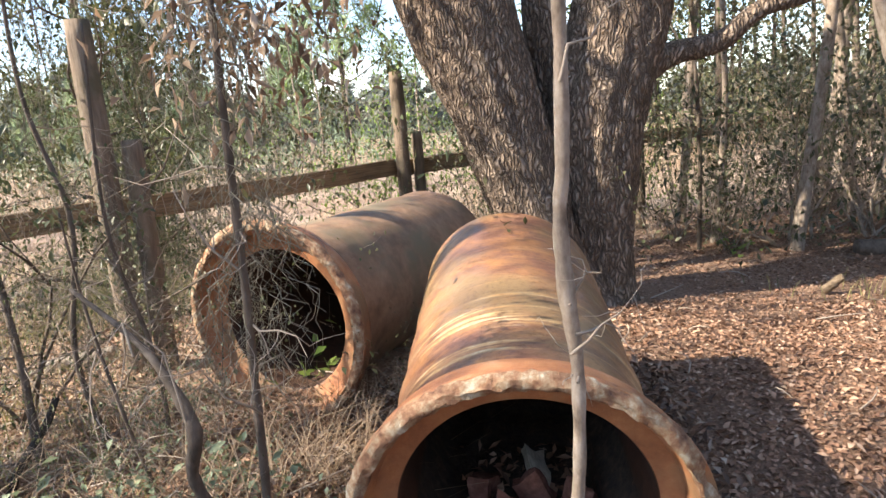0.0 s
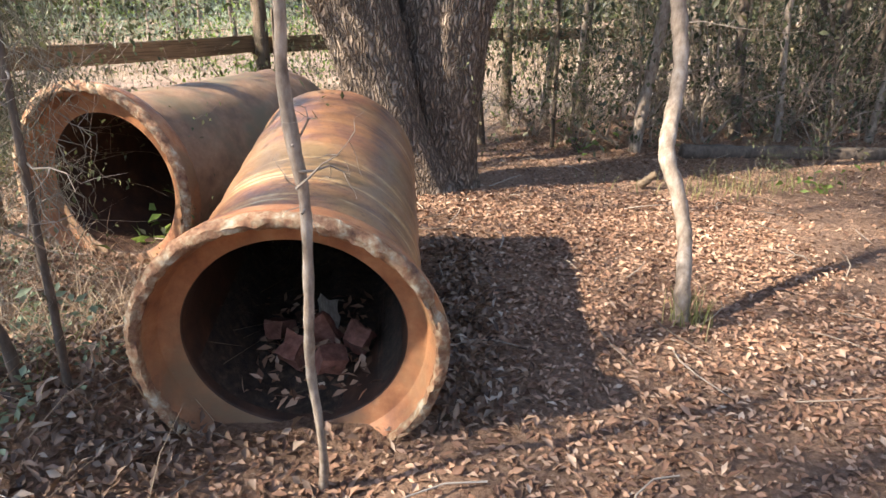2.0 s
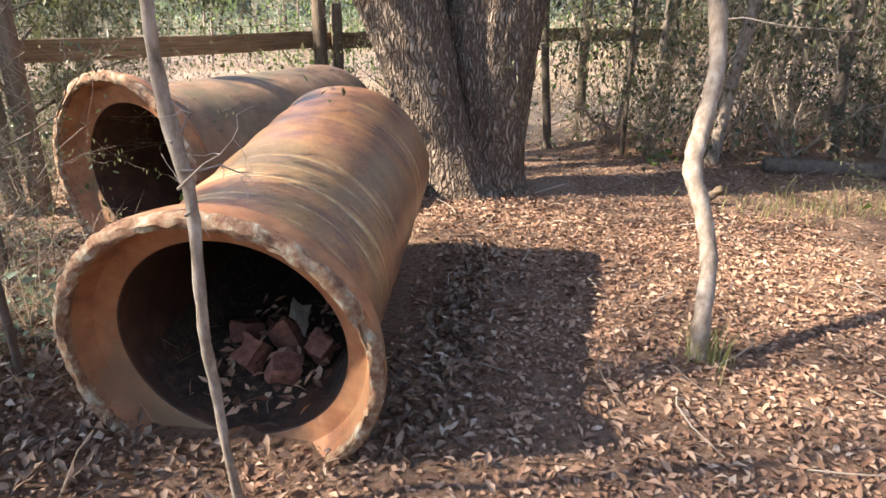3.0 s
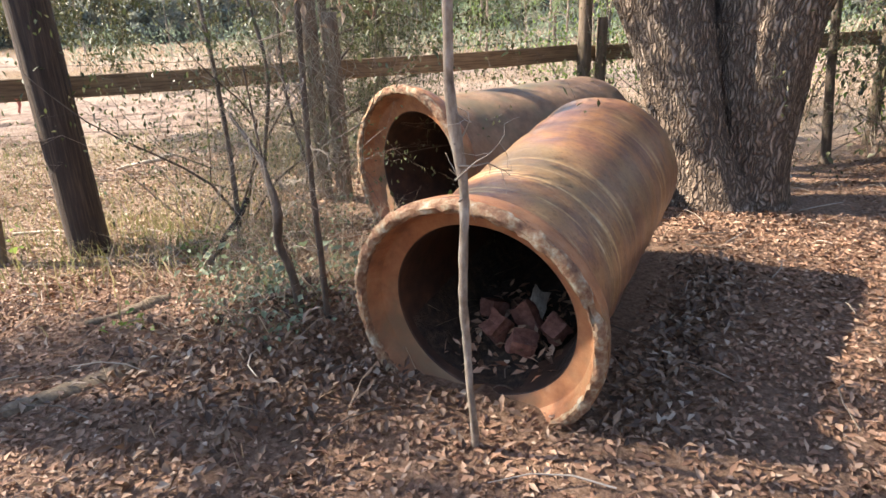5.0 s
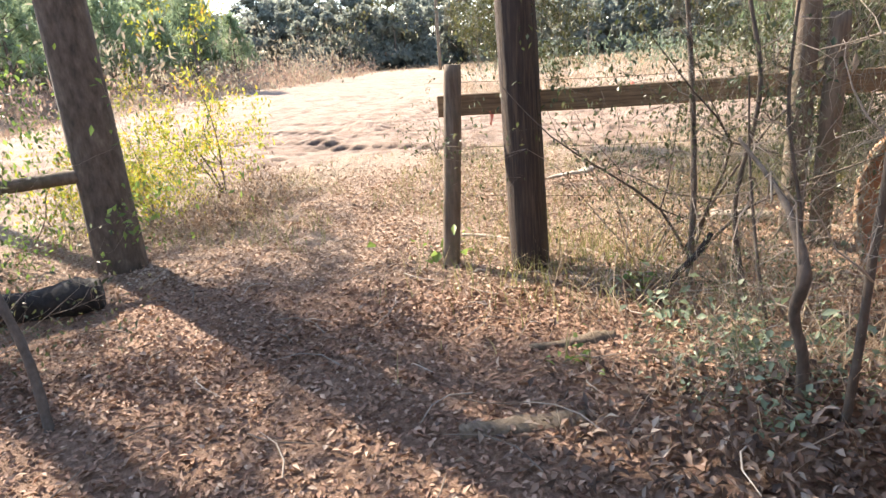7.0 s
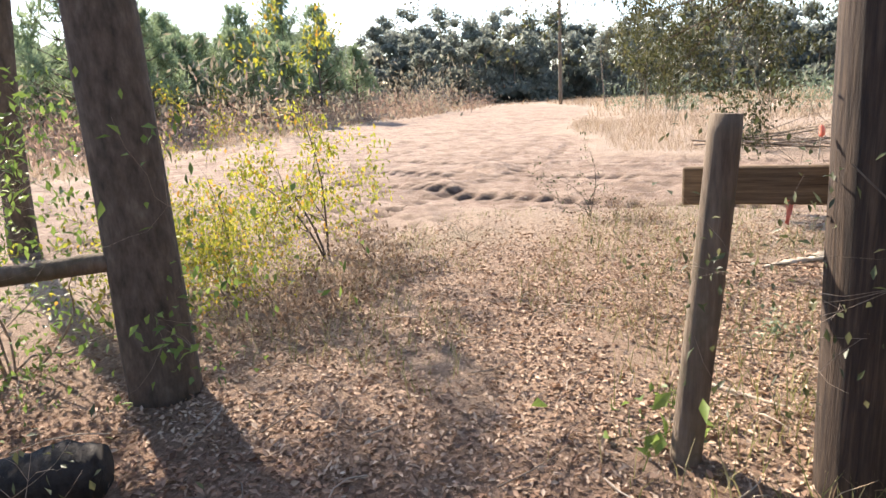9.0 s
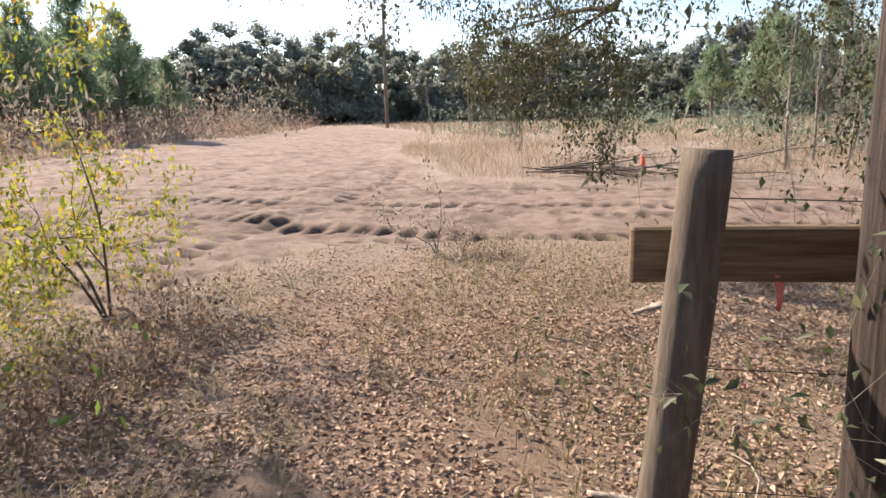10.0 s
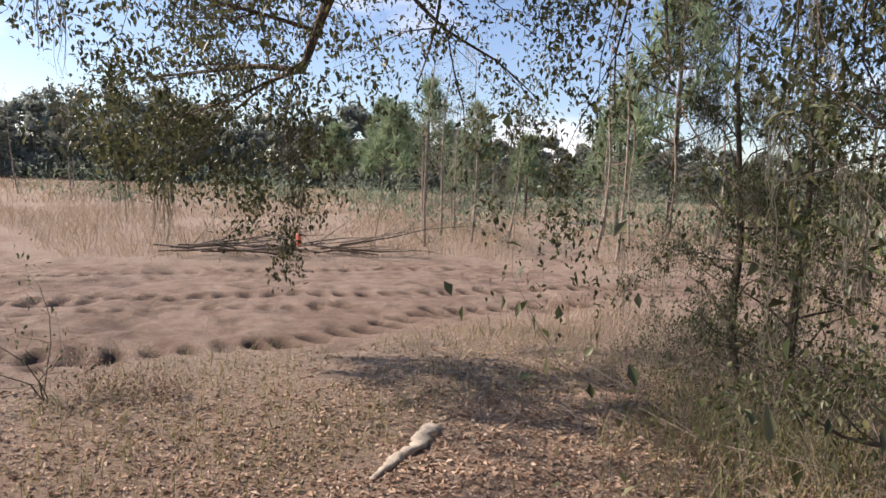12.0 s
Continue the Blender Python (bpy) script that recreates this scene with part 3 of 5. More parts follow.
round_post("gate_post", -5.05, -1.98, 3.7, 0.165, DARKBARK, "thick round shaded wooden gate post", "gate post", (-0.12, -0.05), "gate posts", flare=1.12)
RAILS = [(-3.785, 0.19, -2.50, 2.07), (-2.50, 2.07, -1.26, 4.18), (-1.26, 4.18, 1.08, 6.45), (1.08, 6.45, 3.55, 8.15), (3.55, 8.15, 6.5, 9.6)]
for rx0, ry0, rx1, ry1 in RAILS:
    board(rx0, ry0, 1.04, rx1, ry1, 1.06, 0.14, 0.04, RAILWOOD, "rough-sawn brown fence rail on round posts")


# ---- the great oak ----
def oak():
    th = thing("oak_tree", "old live oak with forked furrowed grey-brown trunks", "tree", m=pose(0.3, 3.3, 0))
    def furrow(a, k, n):
        return 1 + 0.035 * np.sin(19 * a + 1.3 * np.sin(k * 0.55)) + 0.03 * np.sin(11 * a + 0.9 * np.sin(k * 0.4 + 2)) + 0.05 * np.sin(3 * a + k * 0.05)
    def trunk(pts, n=56, rings=46):
        m = Mesh()
        tube(m, pts, n, rings, 0.03, shape=furrow)
        return make("trunk", m, BARK, th)
    trunk([(-0.12, -0.05, -0.15, 0.42), (-0.2, -0.08, 0.15, 0.31), (-0.32, -0.1, 0.56, 0.25), (-0.5, -0.1, 1.26, 0.28), (-0.83, -0.1, 2.2, 0.36), (-1.25, 0.0, 3.4, 0.30), (-1.9, 0.1, 5.0, 0.2)])
    trunk([(0.08, 0.1, -0.15, 0.40), (0.08, 0.1, 0.15, 0.27), (0.08, 0.1, 0.6, 0.27), (0.1, 0.1, 1.33, 0.33), (0.3, 0.15, 2.1, 0.32), (0.5, 0.3, 3.5, 0.27), (0.9, 0.6, 5.4, 0.18)])
    trunk([(-0.3, 0.6, -0.1, 0.2), (-0.6, 0.65, 0.7, 0.13), (-0.85, 0.7, 1.4, 0.12), (-1.1, 0.8, 2.4, 0.1), (-1.3, 0.9, 4.0, 0.06)], 28, 24)
    trunk([(-0.15, 0.26, 0.6, 0.14), (-0.17, 0.24, 1.4, 0.14), (-0.22, 0.25, 2.2, 0.15), (-0.2, 0.4, 4.2, 0.08)], 28, 24)
    limb = Mesh()
    tube(limb, [(0.35, 0.1, 1.62, 0.13), (0.62, 0.1, 1.74, 0.085), (0.95, 0.1, 1.8, 0.07), (1.2, 0.1, 1.98, 0.06), (1.7, 0.15, 2.12, 0.05), (2.6, 0.3, 2.7, 0.03)], 20, 26, 0.05)
    make("limb", limb, BARK, th)
    return th


oak_tree = oak()


# ---- saplings ----
def sapling(pts, mat, label, n=9, rings=40):
    m = Mesh()
    x, y = pts[0][0], pts[0][1]
    tube(m, [(p[0] - x, p[1] - y, p[2], p[3]) for p in pts], n, rings, 0.10, shape=lambda a, k, c: 1 + 0.07 * np.sin(k * 1.7))
    th = thing("sapling", label, "sapling", "saplings", pose(x, y, float(ground_z(x, y)) - 0.03))
    make("stem", m, mat, th)
    return th


near_sapling = sapling([(0.0, -0.02, 0, 0.016), (0.02, -0.068, 0.15, 0.013), (0.021, -0.09, 0.3, 0.012), (0.005, -0.075, 0.45, 0.014), (0.017, -0.11, 0.6, 0.014), (0.029, -0.122, 0.75, 0.014), (0.032, -0.115, 0.95, 0.014),
                       (0.017, -0.128, 1.1, 0.018), (0.01, -0.141, 1.25, 0.014), (0.02, -0.155, 1.4, 0.014), (0.022, -0.157, 1.8, 0.012), (-0.01, -0.14, 2.6, 0.007)], STEM, "thin crooked bare grey sapling before the pipe", rings=60)
pale_sapling = sapling([(1.449, 1.03, 0, 0.04), (1.437, 1.037, 0.2, 0.034), (1.458, 1.15, 0.4, 0.033), (1.415, 1.2, 0.6, 0.034), (1.365, 1.243, 0.75, 0.037), (1.396, 1.328, 0.9, 0.035), (1.439, 1.41, 1.1, 0.034), (1.427, 1.46, 1.3, 0.036),
                       (1.392, 1.48, 1.5, 0.034), (1.33, 1.5, 1.75, 0.028), (1.25, 1.55, 2.4, 0.02)], STEM, "pale kinked sapling trunk in a sunny patch", 12, 60)


# ---- more materials ----
DRYLEAF = leafy("dry_leaves", [(0, (0.12, 0.075, 0.05)), (0.35, (0.25, 0.165, 0.105)), (0.7, (0.38, 0.28, 0.195)), (1, (0.52, 0.42, 0.32))], 0.75, 0.35)
REDSCRUB = leafy("winter_scrub", [(0, (0.20, 0.13, 0.10)), (0.5, (0.31, 0.215, 0.165)), (1, (0.42, 0.31, 0.24))], 0.85, 0.45)
GREYSCRUB = leafy("grey_scrub", [(0, (0.20, 0.17, 0.12)), (0.5, (0.29, 0.26, 0.19)), (1, (0.38, 0.33, 0.24))], 0.9, 0.4)
LITTER = leafy("leaf_litter", [(0, (0.10, 0.05, 0.03)), (0.3, (0.24, 0.13, 0.08)), (0.65, (0.35, 0.21, 0.135)), (0.93, (0.43, 0.29, 0.20)), (1, (0.50, 0.39, 0.29))], 0.8, 0.1)
PATHLITTER = leafy("path_litter", [(0, (0.16, 0.09, 0.055)), (0.3, (0.32, 0.20, 0.13)), (0.65, (0.43, 0.295, 0.20)), (1, (0.54, 0.42, 0.31))], 0.8, 0.1)
SHADELEAF = leafy("damp_leaves", [(0, (0.06, 0.036, 0.024)), (0.45, (0.15, 0.092, 0.06)), (0.8, (0.27, 0.18, 0.12)), (1, (0.44, 0.36, 0.28))], 0.65, 0.1)
YELLOWLEAF = leafy("yellow_green_leaves", [(0, (0.16, 0.20, 0.03)), (0.5, (0.34, 0.36, 0.05)), (0.85, (0.50, 0.44, 0.06)), (1, (0.5, 0.26, 0.05))], 0.6, 0.5)
BRIGHTLEAF = leafy("bright_green_leaves", [(0, (0.10, 0.17, 0.04)), (1, (0.24, 0.34, 0.08))], 0.5, 0.45)
PALELEAF = leafy("pale_green_leaves", [(0, (0.12, 0.17, 0.10)), (1, (0.25, 0.31, 0.20))], 0.6, 0.3)
SHRUBLEAF = leafy("shrub_leaves", [(0, (0.045, 0.06, 0.025)), (0.6, (0.10, 0.12, 0.05)), (1, (0.20, 0.20, 0.10))], 0.45, 0.3)
WOODLEAF = leafy("woodland_leaves", [(0, (0.038, 0.05, 0.024)), (0.5, (0.08, 0.095, 0.045)), (0.85, (0.15, 0.155, 0.08)), (1, (0.25, 0.21, 0.12))], 0.5, 0.35)
# paler than near foliage: the distance haze is put into this colour
HAZEDLEAF = leafy("hazed_leaves", [(0, (0.17, 0.195, 0.165)), (0.6, (0.23, 0.255, 0.215)), (1, (0.32, 0.33, 0.28))], 1.0, 0.6)
PINELEAF = leafy("pine_needles", [(0, (0.16, 0.23, 0.13)), (1, (0.30, 0.37, 0.21))], 0.7, 0.5)
GRASS = leafy("dry_grass", [(0, (0.24, 0.16, 0.10)), (0.5, (0.38, 0.28, 0.185)), (1, (0.52, 0.42, 0.29))], 0.8, 0.3)
GREENGRASS = leafy("green_grass", [(0, (0.13, 0.15, 0.05)), (0.6, (0.27, 0.26, 0.10)), (1, (0.42, 0.36, 0.19))], 0.7, 0.3)
MOSS = leafy("spanish_moss", [(0, (0.17, 0.16, 0.12)), (1, (0.36, 0.34, 0.27))], 0.9, 0.3)
TWIG = leafy("dead_twigs", [(0, (0.13, 0.095, 0.07)), (0.5, (0.27, 0.22, 0.17)), (1, (0.44, 0.38, 0.31))], 0.9, 0.0)
BRICK = surface("broken_brick", [(0.3, (0.13, 0.05, 0.035)), (0.55, (0.25, 0.11, 0.08)), (0.8, (0.36, 0.2, 0.15))], 30, 0.9, 0.6, 0.006)
PALEWOOD = surface("bleached_wood", [(0.3, (0.30, 0.25, 0.19)), (0.6, (0.50, 0.44, 0.35)), (0.8, (0.62, 0.56, 0.47))], 20, 0.9, 0.6, 0.006, stretch=(1, 4, 4))
ROTWOOD = surface("rotten_wood", [(0.3, (0.09, 0.065, 0.04)), (0.6, (0.22, 0.165, 0.11)), (0.8, (0.33, 0.27, 0.19))], 14, 0.95, 0.9, 0.01, stretch=(1, 5, 5))
CHAR = surface("charred_wood", [(0.3, (0.008, 0.007, 0.006)), (0.7, (0.045, 0.037, 0.03))], 20, 0.85, 0.9, 0.012)
RIBBON = surface("pink_ribbon", [(0.3, (0.75, 0.16, 0.10)), (0.7, (0.85, 0.26, 0.16))], 30, 0.6, 0.1, 0.002)
EARTH = surface("shaded_earth", [(0.3, (0.02, 0.014, 0.01)), (0.55, (0.06, 0.04, 0.028)), (0.75, (0.14, 0.09, 0.06))], 30, 0.95, 0.8, 0.02)


def gz(x, y):
    return float(ground_z(x, y))


def around(ends, per, r):
    e = np.asarray(ends)
    p = np.repeat(e, per, 0)
    return p + rng.normal(size=p.shape) * r


def strands(m, tops, length, w=0.0035, wave=0.03):
    """Hanging threads, as narrow three-sided strips."""
    for t in tops:
        L = length * (0.4 + 0.8 * rng.random())
        k = 5
        q = np.array(t) + np.cumsum(np.concatenate([np.zeros((1, 3)), np.stack([rng.normal(size=k) * wave, rng.normal(size=k) * wave, np.full(k, -L / k)], 1)]), 0)
        tube(m, np.column_stack([q, np.linspace(w, w * 0.4, k + 1)]), 3, k + 1, cap=False)


# ---- inside the near pipe ----
def local_pipe(x, y, z):
    return pose(-0.096, 0.105, 0.341, 7.4, 0, 3.5) @ Vector((x, y, z))


# floor earth raised behind to close the bore; its dark colour stands for shade
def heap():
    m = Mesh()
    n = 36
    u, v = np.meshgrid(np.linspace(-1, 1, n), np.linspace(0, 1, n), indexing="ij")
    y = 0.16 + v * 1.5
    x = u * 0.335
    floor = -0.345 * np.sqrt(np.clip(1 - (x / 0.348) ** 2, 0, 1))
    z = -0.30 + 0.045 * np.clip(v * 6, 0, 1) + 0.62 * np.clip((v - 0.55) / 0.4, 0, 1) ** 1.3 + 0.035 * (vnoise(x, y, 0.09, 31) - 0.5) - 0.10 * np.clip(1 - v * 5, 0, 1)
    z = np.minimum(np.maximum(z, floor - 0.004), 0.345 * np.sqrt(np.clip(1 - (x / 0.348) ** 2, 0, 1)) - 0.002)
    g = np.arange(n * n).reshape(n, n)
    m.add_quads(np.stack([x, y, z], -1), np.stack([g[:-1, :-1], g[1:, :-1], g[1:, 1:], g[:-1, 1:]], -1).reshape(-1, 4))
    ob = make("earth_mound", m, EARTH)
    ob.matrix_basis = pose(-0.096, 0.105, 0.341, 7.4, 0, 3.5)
    tagged(ob, "earth on the pipe floor, heaped behind to close out light, coloured dark for shade", "earth mound")
    w = Mesh()
    px = np.column_stack([rng.uniform(-0.22, 0.22, 200), rng.uniform(0.12, 0.75, 200), np.zeros(200)])
    px[:, 2] = -0.27 + 0.05 * rng.random(200)
    leaves(w, px, 0.05, 0.022, 0, 0.5)
    ob = make("leaf_scatter", w, LITTER)
    ob.matrix_basis = pose(-0.096, 0.105, 0.341, 7.4, 0, 3.5)
    tagged(ob, "dry brown leaves scattered inside the clay pipe", "leaf litter", kind="stuff")


heap()


def brick_piece(x, y, z, size, turn, label="broken red clay brick inside the pipe", mat=None):
    bm = bmesh.new()
    bmesh.ops.create_cube(bm, size=1)
    bmesh.ops.subdivide_edges(bm, edges=bm.edges[:], cuts=3, use_grid_fill=True)
    for v in bm.verts:
        v.co = Vector((v.co.x * size[0], v.co.y * size[1], v.co.z * size[2]))
        k = noise.noise(v.co * 14 + Vector((x * 30, y * 30, 0)))
        v.co *= 0.8 * (1 + 0.45 * k)
    data = bpy.data.meshes.new("brick")
    bm.to_mesh(data)
    bm.free()
    data.materials.append(mat or BRICK)
    ob = new("brick", data)
    p = local_pipe(x, y, z)
    ob.matrix_basis = pose(*p, *turn)
    return tagged(ob, label, "brick", "bricks in the pipe")


brick_piece(0.08, 0.30, -0.225, (0.13, 0.10, 0.09), (20, 15, 30))
brick_piece(-0.06, 0.36, -0.215, (0.10, 0.12, 0.11), (40, 10, -20))
brick_piece(0.17, 0.42, -0.215, (0.11, 0.12, 0.08), (10, -30, 60))
brick_piece(0.03, 0.46, -0.21, (0.16, 0.06, 0.12), (10, 60, 10))
brick_piece(-0.14, 0.5, -0.22, (0.12, 0.1, 0.08), (0, 25, 75))
brick_piece(0.05, 0.56, -0.19, (0.16, 0.09, 0.04), (25, -20, 100), "pale grey broken slab inside the pipe", PALEWOOD)


# ---- twigs and side shoots of the saplings ----
def shoots(th, spots, label, mat=TWIG):
    """Bare crooked shoots on a sapling; spots are x, y, z, way, length."""
    for (x, y, z), way, L in spots:
        m, e = Mesh(), []
        branches(m, (x, y, z), way, L, 0.004, 1, e, 0.55, 3, 5)
        make("shoot", m, mat, th, label)


# ---- woodland: thin trees and understory ----
def woods_tree(h, r, lean, leafn, seed, name="woodland_tree", label="thin grey woodland tree with sparse evergreen leaves", bark=None, leaf=None, group="woodland trees", low=0.35, lsize=0.07, limbs=9, moss=0):
    global rng
    rng = np.random.default_rng(seed)
    th = thing(name, label, "tree", group)
    m = Mesh()
    pts = [(0, 0, -0.15, r * 1.35), (0, 0, 0.1, r)]
    d = np.zeros(2)
    for k in range(1, 6):
        d = d + rng.normal(size=2) * 0.06 * h / 5 + np.array(lean) / 5
        pts.append((d[0], d[1], h * k / 5, r * (1 - 0.16 * k)))
    tube(m, pts, 10, 26, 0.06)
    make("trunk", m, bark or DARKBARK, th)
    ends = []
    sp = spline(pts, 40)
    for _ in range(limbs):
        b = Mesh()
        q = sp[rng.integers(int(40 * low), 40)]
        w = np.array([rng.normal(), rng.normal(), 0.25 + 0.4 * rng.random()])
        branches(b, q[:3], w, h * (0.14 + 0.14 * rng.random()), max(q[3] * 0.35, 0.006), 2, ends, 0.3, 3, 5)
        make("limb", b, bark or DARKBARK, th)
    if leafn:
        lv = Mesh()
        leaves(lv, around(ends, max(1, leafn // max(1, len(ends))), lsize * 0.9), lsize, lsize * 0.45, 0.3)
        make("crown", lv, leaf or WOODLEAF, th)
    if moss:
        mo = Mesh()
        e = np.asarray(ends)[rng.integers(0, len(ends), moss)]
        strands(mo, np.repeat(e, 10, 0) + rng.normal(size=(moss * 10, 3)) * 0.03, 0.5, 0.0025, 0.015)
        tagged(make("moss", mo, MOSS, th, "grey hanging moss"), kind="stuff")
    return th


def shrub(h, spread, stems, leafn, seed, leaf, label, name="shrub", group="shrubs", lsize=0.045, bark=None, r=0.012, category="shrub", depth=2, up=1.0, leaf_width=0.45, leaf_spread=1.0, lean=(0, 0)):
    global rng
    rng = np.random.default_rng(seed)
    th = thing(name, label, category, group)
    ends = []
    for _ in range(stems):
        b = Mesh()
        w = np.array([rng.normal() * spread + lean[0], rng.normal() * spread + lean[1], up])
        branches(b, (rng.normal() * 0.04, rng.normal() * 0.04, -0.05), w, h * (0.7 + 0.4 * rng.random()), r, depth, ends, 0.27, 4, 5, 0.04)
        make("stem", b, bark or STEM, th)
    if leafn:
        lv = Mesh()
        leaves(lv, around(ends, max(1, leafn // max(1, len(ends))), lsize * 1.2), lsize, lsize * leaf_width, 0.2, leaf_spread)
        make("foliage", lv, leaf, th)
    return th


def place(th, x, y, s=1.0, turn=0.0, copy=False, dz=0.0):
    m = pose(x, y, gz(x, y) + dz, 0, 0, turn) @ Matrix.Diagonal((s, s, s, 1))
    if copy:
        return copy_thing(th, m)
    th.matrix_basis = m
    return th


def scatter(protos, spots, smin=0.8, smax=1.25, seed=1):
    """Sets the first plants themselves and copies for the rest."""
    r = np.random.default_rng(seed)
    used = set()
    for x, y in spots:
        k = int(r.integers(len(protos)))
        place(protos[k], x, y, r.uniform(smin, smax), r.uniform(0, 360), copy=k in used)
        used.add(k)
    for k, p in enumerate(protos):
        if k not in used:
            place(p, spots[0][0] + 0.4 * k + 0.3, spots[0][1] + 0.5, 1.0)


def spots_in(n, x0, x1, y0, y1, ok, seed, gap=0.3):
    r = np.random.default_rng(seed)
    out = []
    for _ in range(n * 60):
        x, y = r.uniform(x0, x1), r.uniform(y0, y1)
        if ok(x, y) and all(math.hypot(x - a, y - b) > gap for a, b in out):
            out.append((x, y))
            if len(out) == n:
                break
    return out


def deep(x, y):
    """Woodland floor well clear of the walk, the pipes and the sunny clearing."""
    w = float(woods(np.array(x), np.array(y)))
    clear = (x < 3.9 and y < 4.9 and y > -4) or (x < 1.2 and y < 5.2)
    return w > 0.55 and not clear


trees = [woods_tree(5.5 + k * 0.7, 0.026 + 0.009 * k, (0.1 * (k - 2), 0.1), 900, 100 + k, bark=STEM if k % 2 else None) for k in range(5)]
scatter(trees, spots_in(100, 0.8, 13, 4.8, 16, deep, 5, 0.3), 0.8, 1.3, 5)
bushes = [shrub(1.3 + 0.25 * k, 0.55, 6, 1300, 140 + k, WOODLEAF, "dense dark evergreen understory shrub in the woods", group="understory shrubs", lsize=0.055) for k in range(4)]
scatter(bushes, spots_in(95, 1.2, 12, 5.0, 15, deep, 8, 0.4), 0.7, 1.35, 6)
scatter([shrub(1.6, 0.7, 8, 0, 150, WOODLEAF, "tangle of bare grey twigs in the woods", group="bare brush", r=0.008)], spots_in(26, 2.6, 11, 4.6, 11, deep, 9, 0.4), 0.6, 1.1, 7)
# more woodland trees; those behind the walk are unseen, added for the light
scatter([woods_tree(7, 0.06, (0.2, 0.3), 1500, 160, limbs=12)], spots_in(16, 3.5, 12, -9, 4.5, deep, 10, 1.2) + spots_in(12, -4, 4, -12, -4.5, lambda x, y: True, 11, 1.2), 0.9, 1.3, 8)


# ---- saplings' shoots, and the stems between the pipes and the fence ----
rng = np.random.default_rng(41)
shoots(near_sapling, [((0.02, -0.125, 1.08), (0.8, 0.2, 0.3), 0.16), ((0.02, -0.12, 0.98), (0.9, 0.1, 0.1), 0.17), ((0.03, -0.12, 0.92), (0.7, -0.2, -0.1), 0.14), ((0.03, -0.12, 1.02), (0.6, 0.5, 0.0), 0.17), ((0.02, -0.15, 1.5), (-0.5, 0.2, 0.4), 0.25)], "pale curling bare shoot")
shoots(pale_sapling, [((-0.02, 0.43, 1.3), (0.8, 0.1, 0.25), 0.4), ((-0.08, 0.46, 1.62), (0.5, -0.3, 0.8), 0.6)], "bare side shoot")
fork = Mesh()
tube(fork, [(-0.06, 0.45, 1.5, 0.028), (-0.1, 0.44, 1.66, 0.024), (-0.2, 0.42, 1.9, 0.02), (-0.3, 0.4, 2.3, 0.012)], 9, 14, 0.08)
make("limb", fork, STEM, pale_sapling)

left_stem = sapling([(-0.86, 0.22, 0, 0.015), (-0.82, 0.18, 0.3, 0.013), (-0.786, 0.135, 0.6, 0.012), (-0.766, 0.12, 0.9, 0.011), (-0.765, 0.13, 1.2, 0.011), (-0.76, 0.14, 1.6, 0.009), (-0.75, 0.15, 2.2, 0.008)], DARKBARK, "thin grey stem hung with moss and withered leaves")
bent_stem = sapling([(-1.0, 0.2, 0, 0.022), (-0.985, 0.17, 0.2, 0.018), (-1.0, 0.13, 0.35, 0.017), (-0.955, 0.1, 0.5, 0.02), (-1.03, 0.14, 0.62, 0.014), (-1.15, 0.2, 0.72, 0.010), (-1.4, 0.3, 0.85, 0.006)], DARKBARK, "low bent bare stem with an elbow")
shoots(left_stem, [((0.08, -0.08, 0.55 + 0.13 * k), (rng.normal(), rng.normal() * 0.6, 0.5 * rng.random()), 0.22 + 0.18 * rng.random()) for k in range(9)], "thin bare twig", TWIG)
shoots(bent_stem, [((0.03, -0.1, 0.48), (0.3, 0.1, 1), 0.5), ((-0.15, -0.02, 0.68), (-0.3, 0.2, 0.8), 0.4), ((-0.3, 0.05, 0.73), (-0.5, 0.3, 0.2), 0.4), ((0, -0.03, 0.25), (-0.6, 0.2, 0.5), 0.4)], "thin bare twig", TWIG)
dl = Mesh()
leaves(dl, np.column_stack([rng.normal(size=430) * 0.13 + 0.12, rng.normal(size=430) * 0.12 + 0.05, rng.normal(size=430) * 0.14 + 1.56]), 0.05, 0.017, 1.1, 0.7, 0.5)
make("withered_leaves", dl, DRYLEAF, left_stem, "cluster of curled brown dead leaves")
ms = Mesh()
strands(ms, np.column_stack([rng.normal(size=420) * 0.07 + 0.08, rng.normal(size=420) * 0.06 - 0.05, rng.uniform(0.7, 1.75, 420)]), 0.2, 0.0014, 0.025)
tagged(make("moss", ms, MOSS, left_stem, "grey wisps of hanging moss"), kind="stuff")

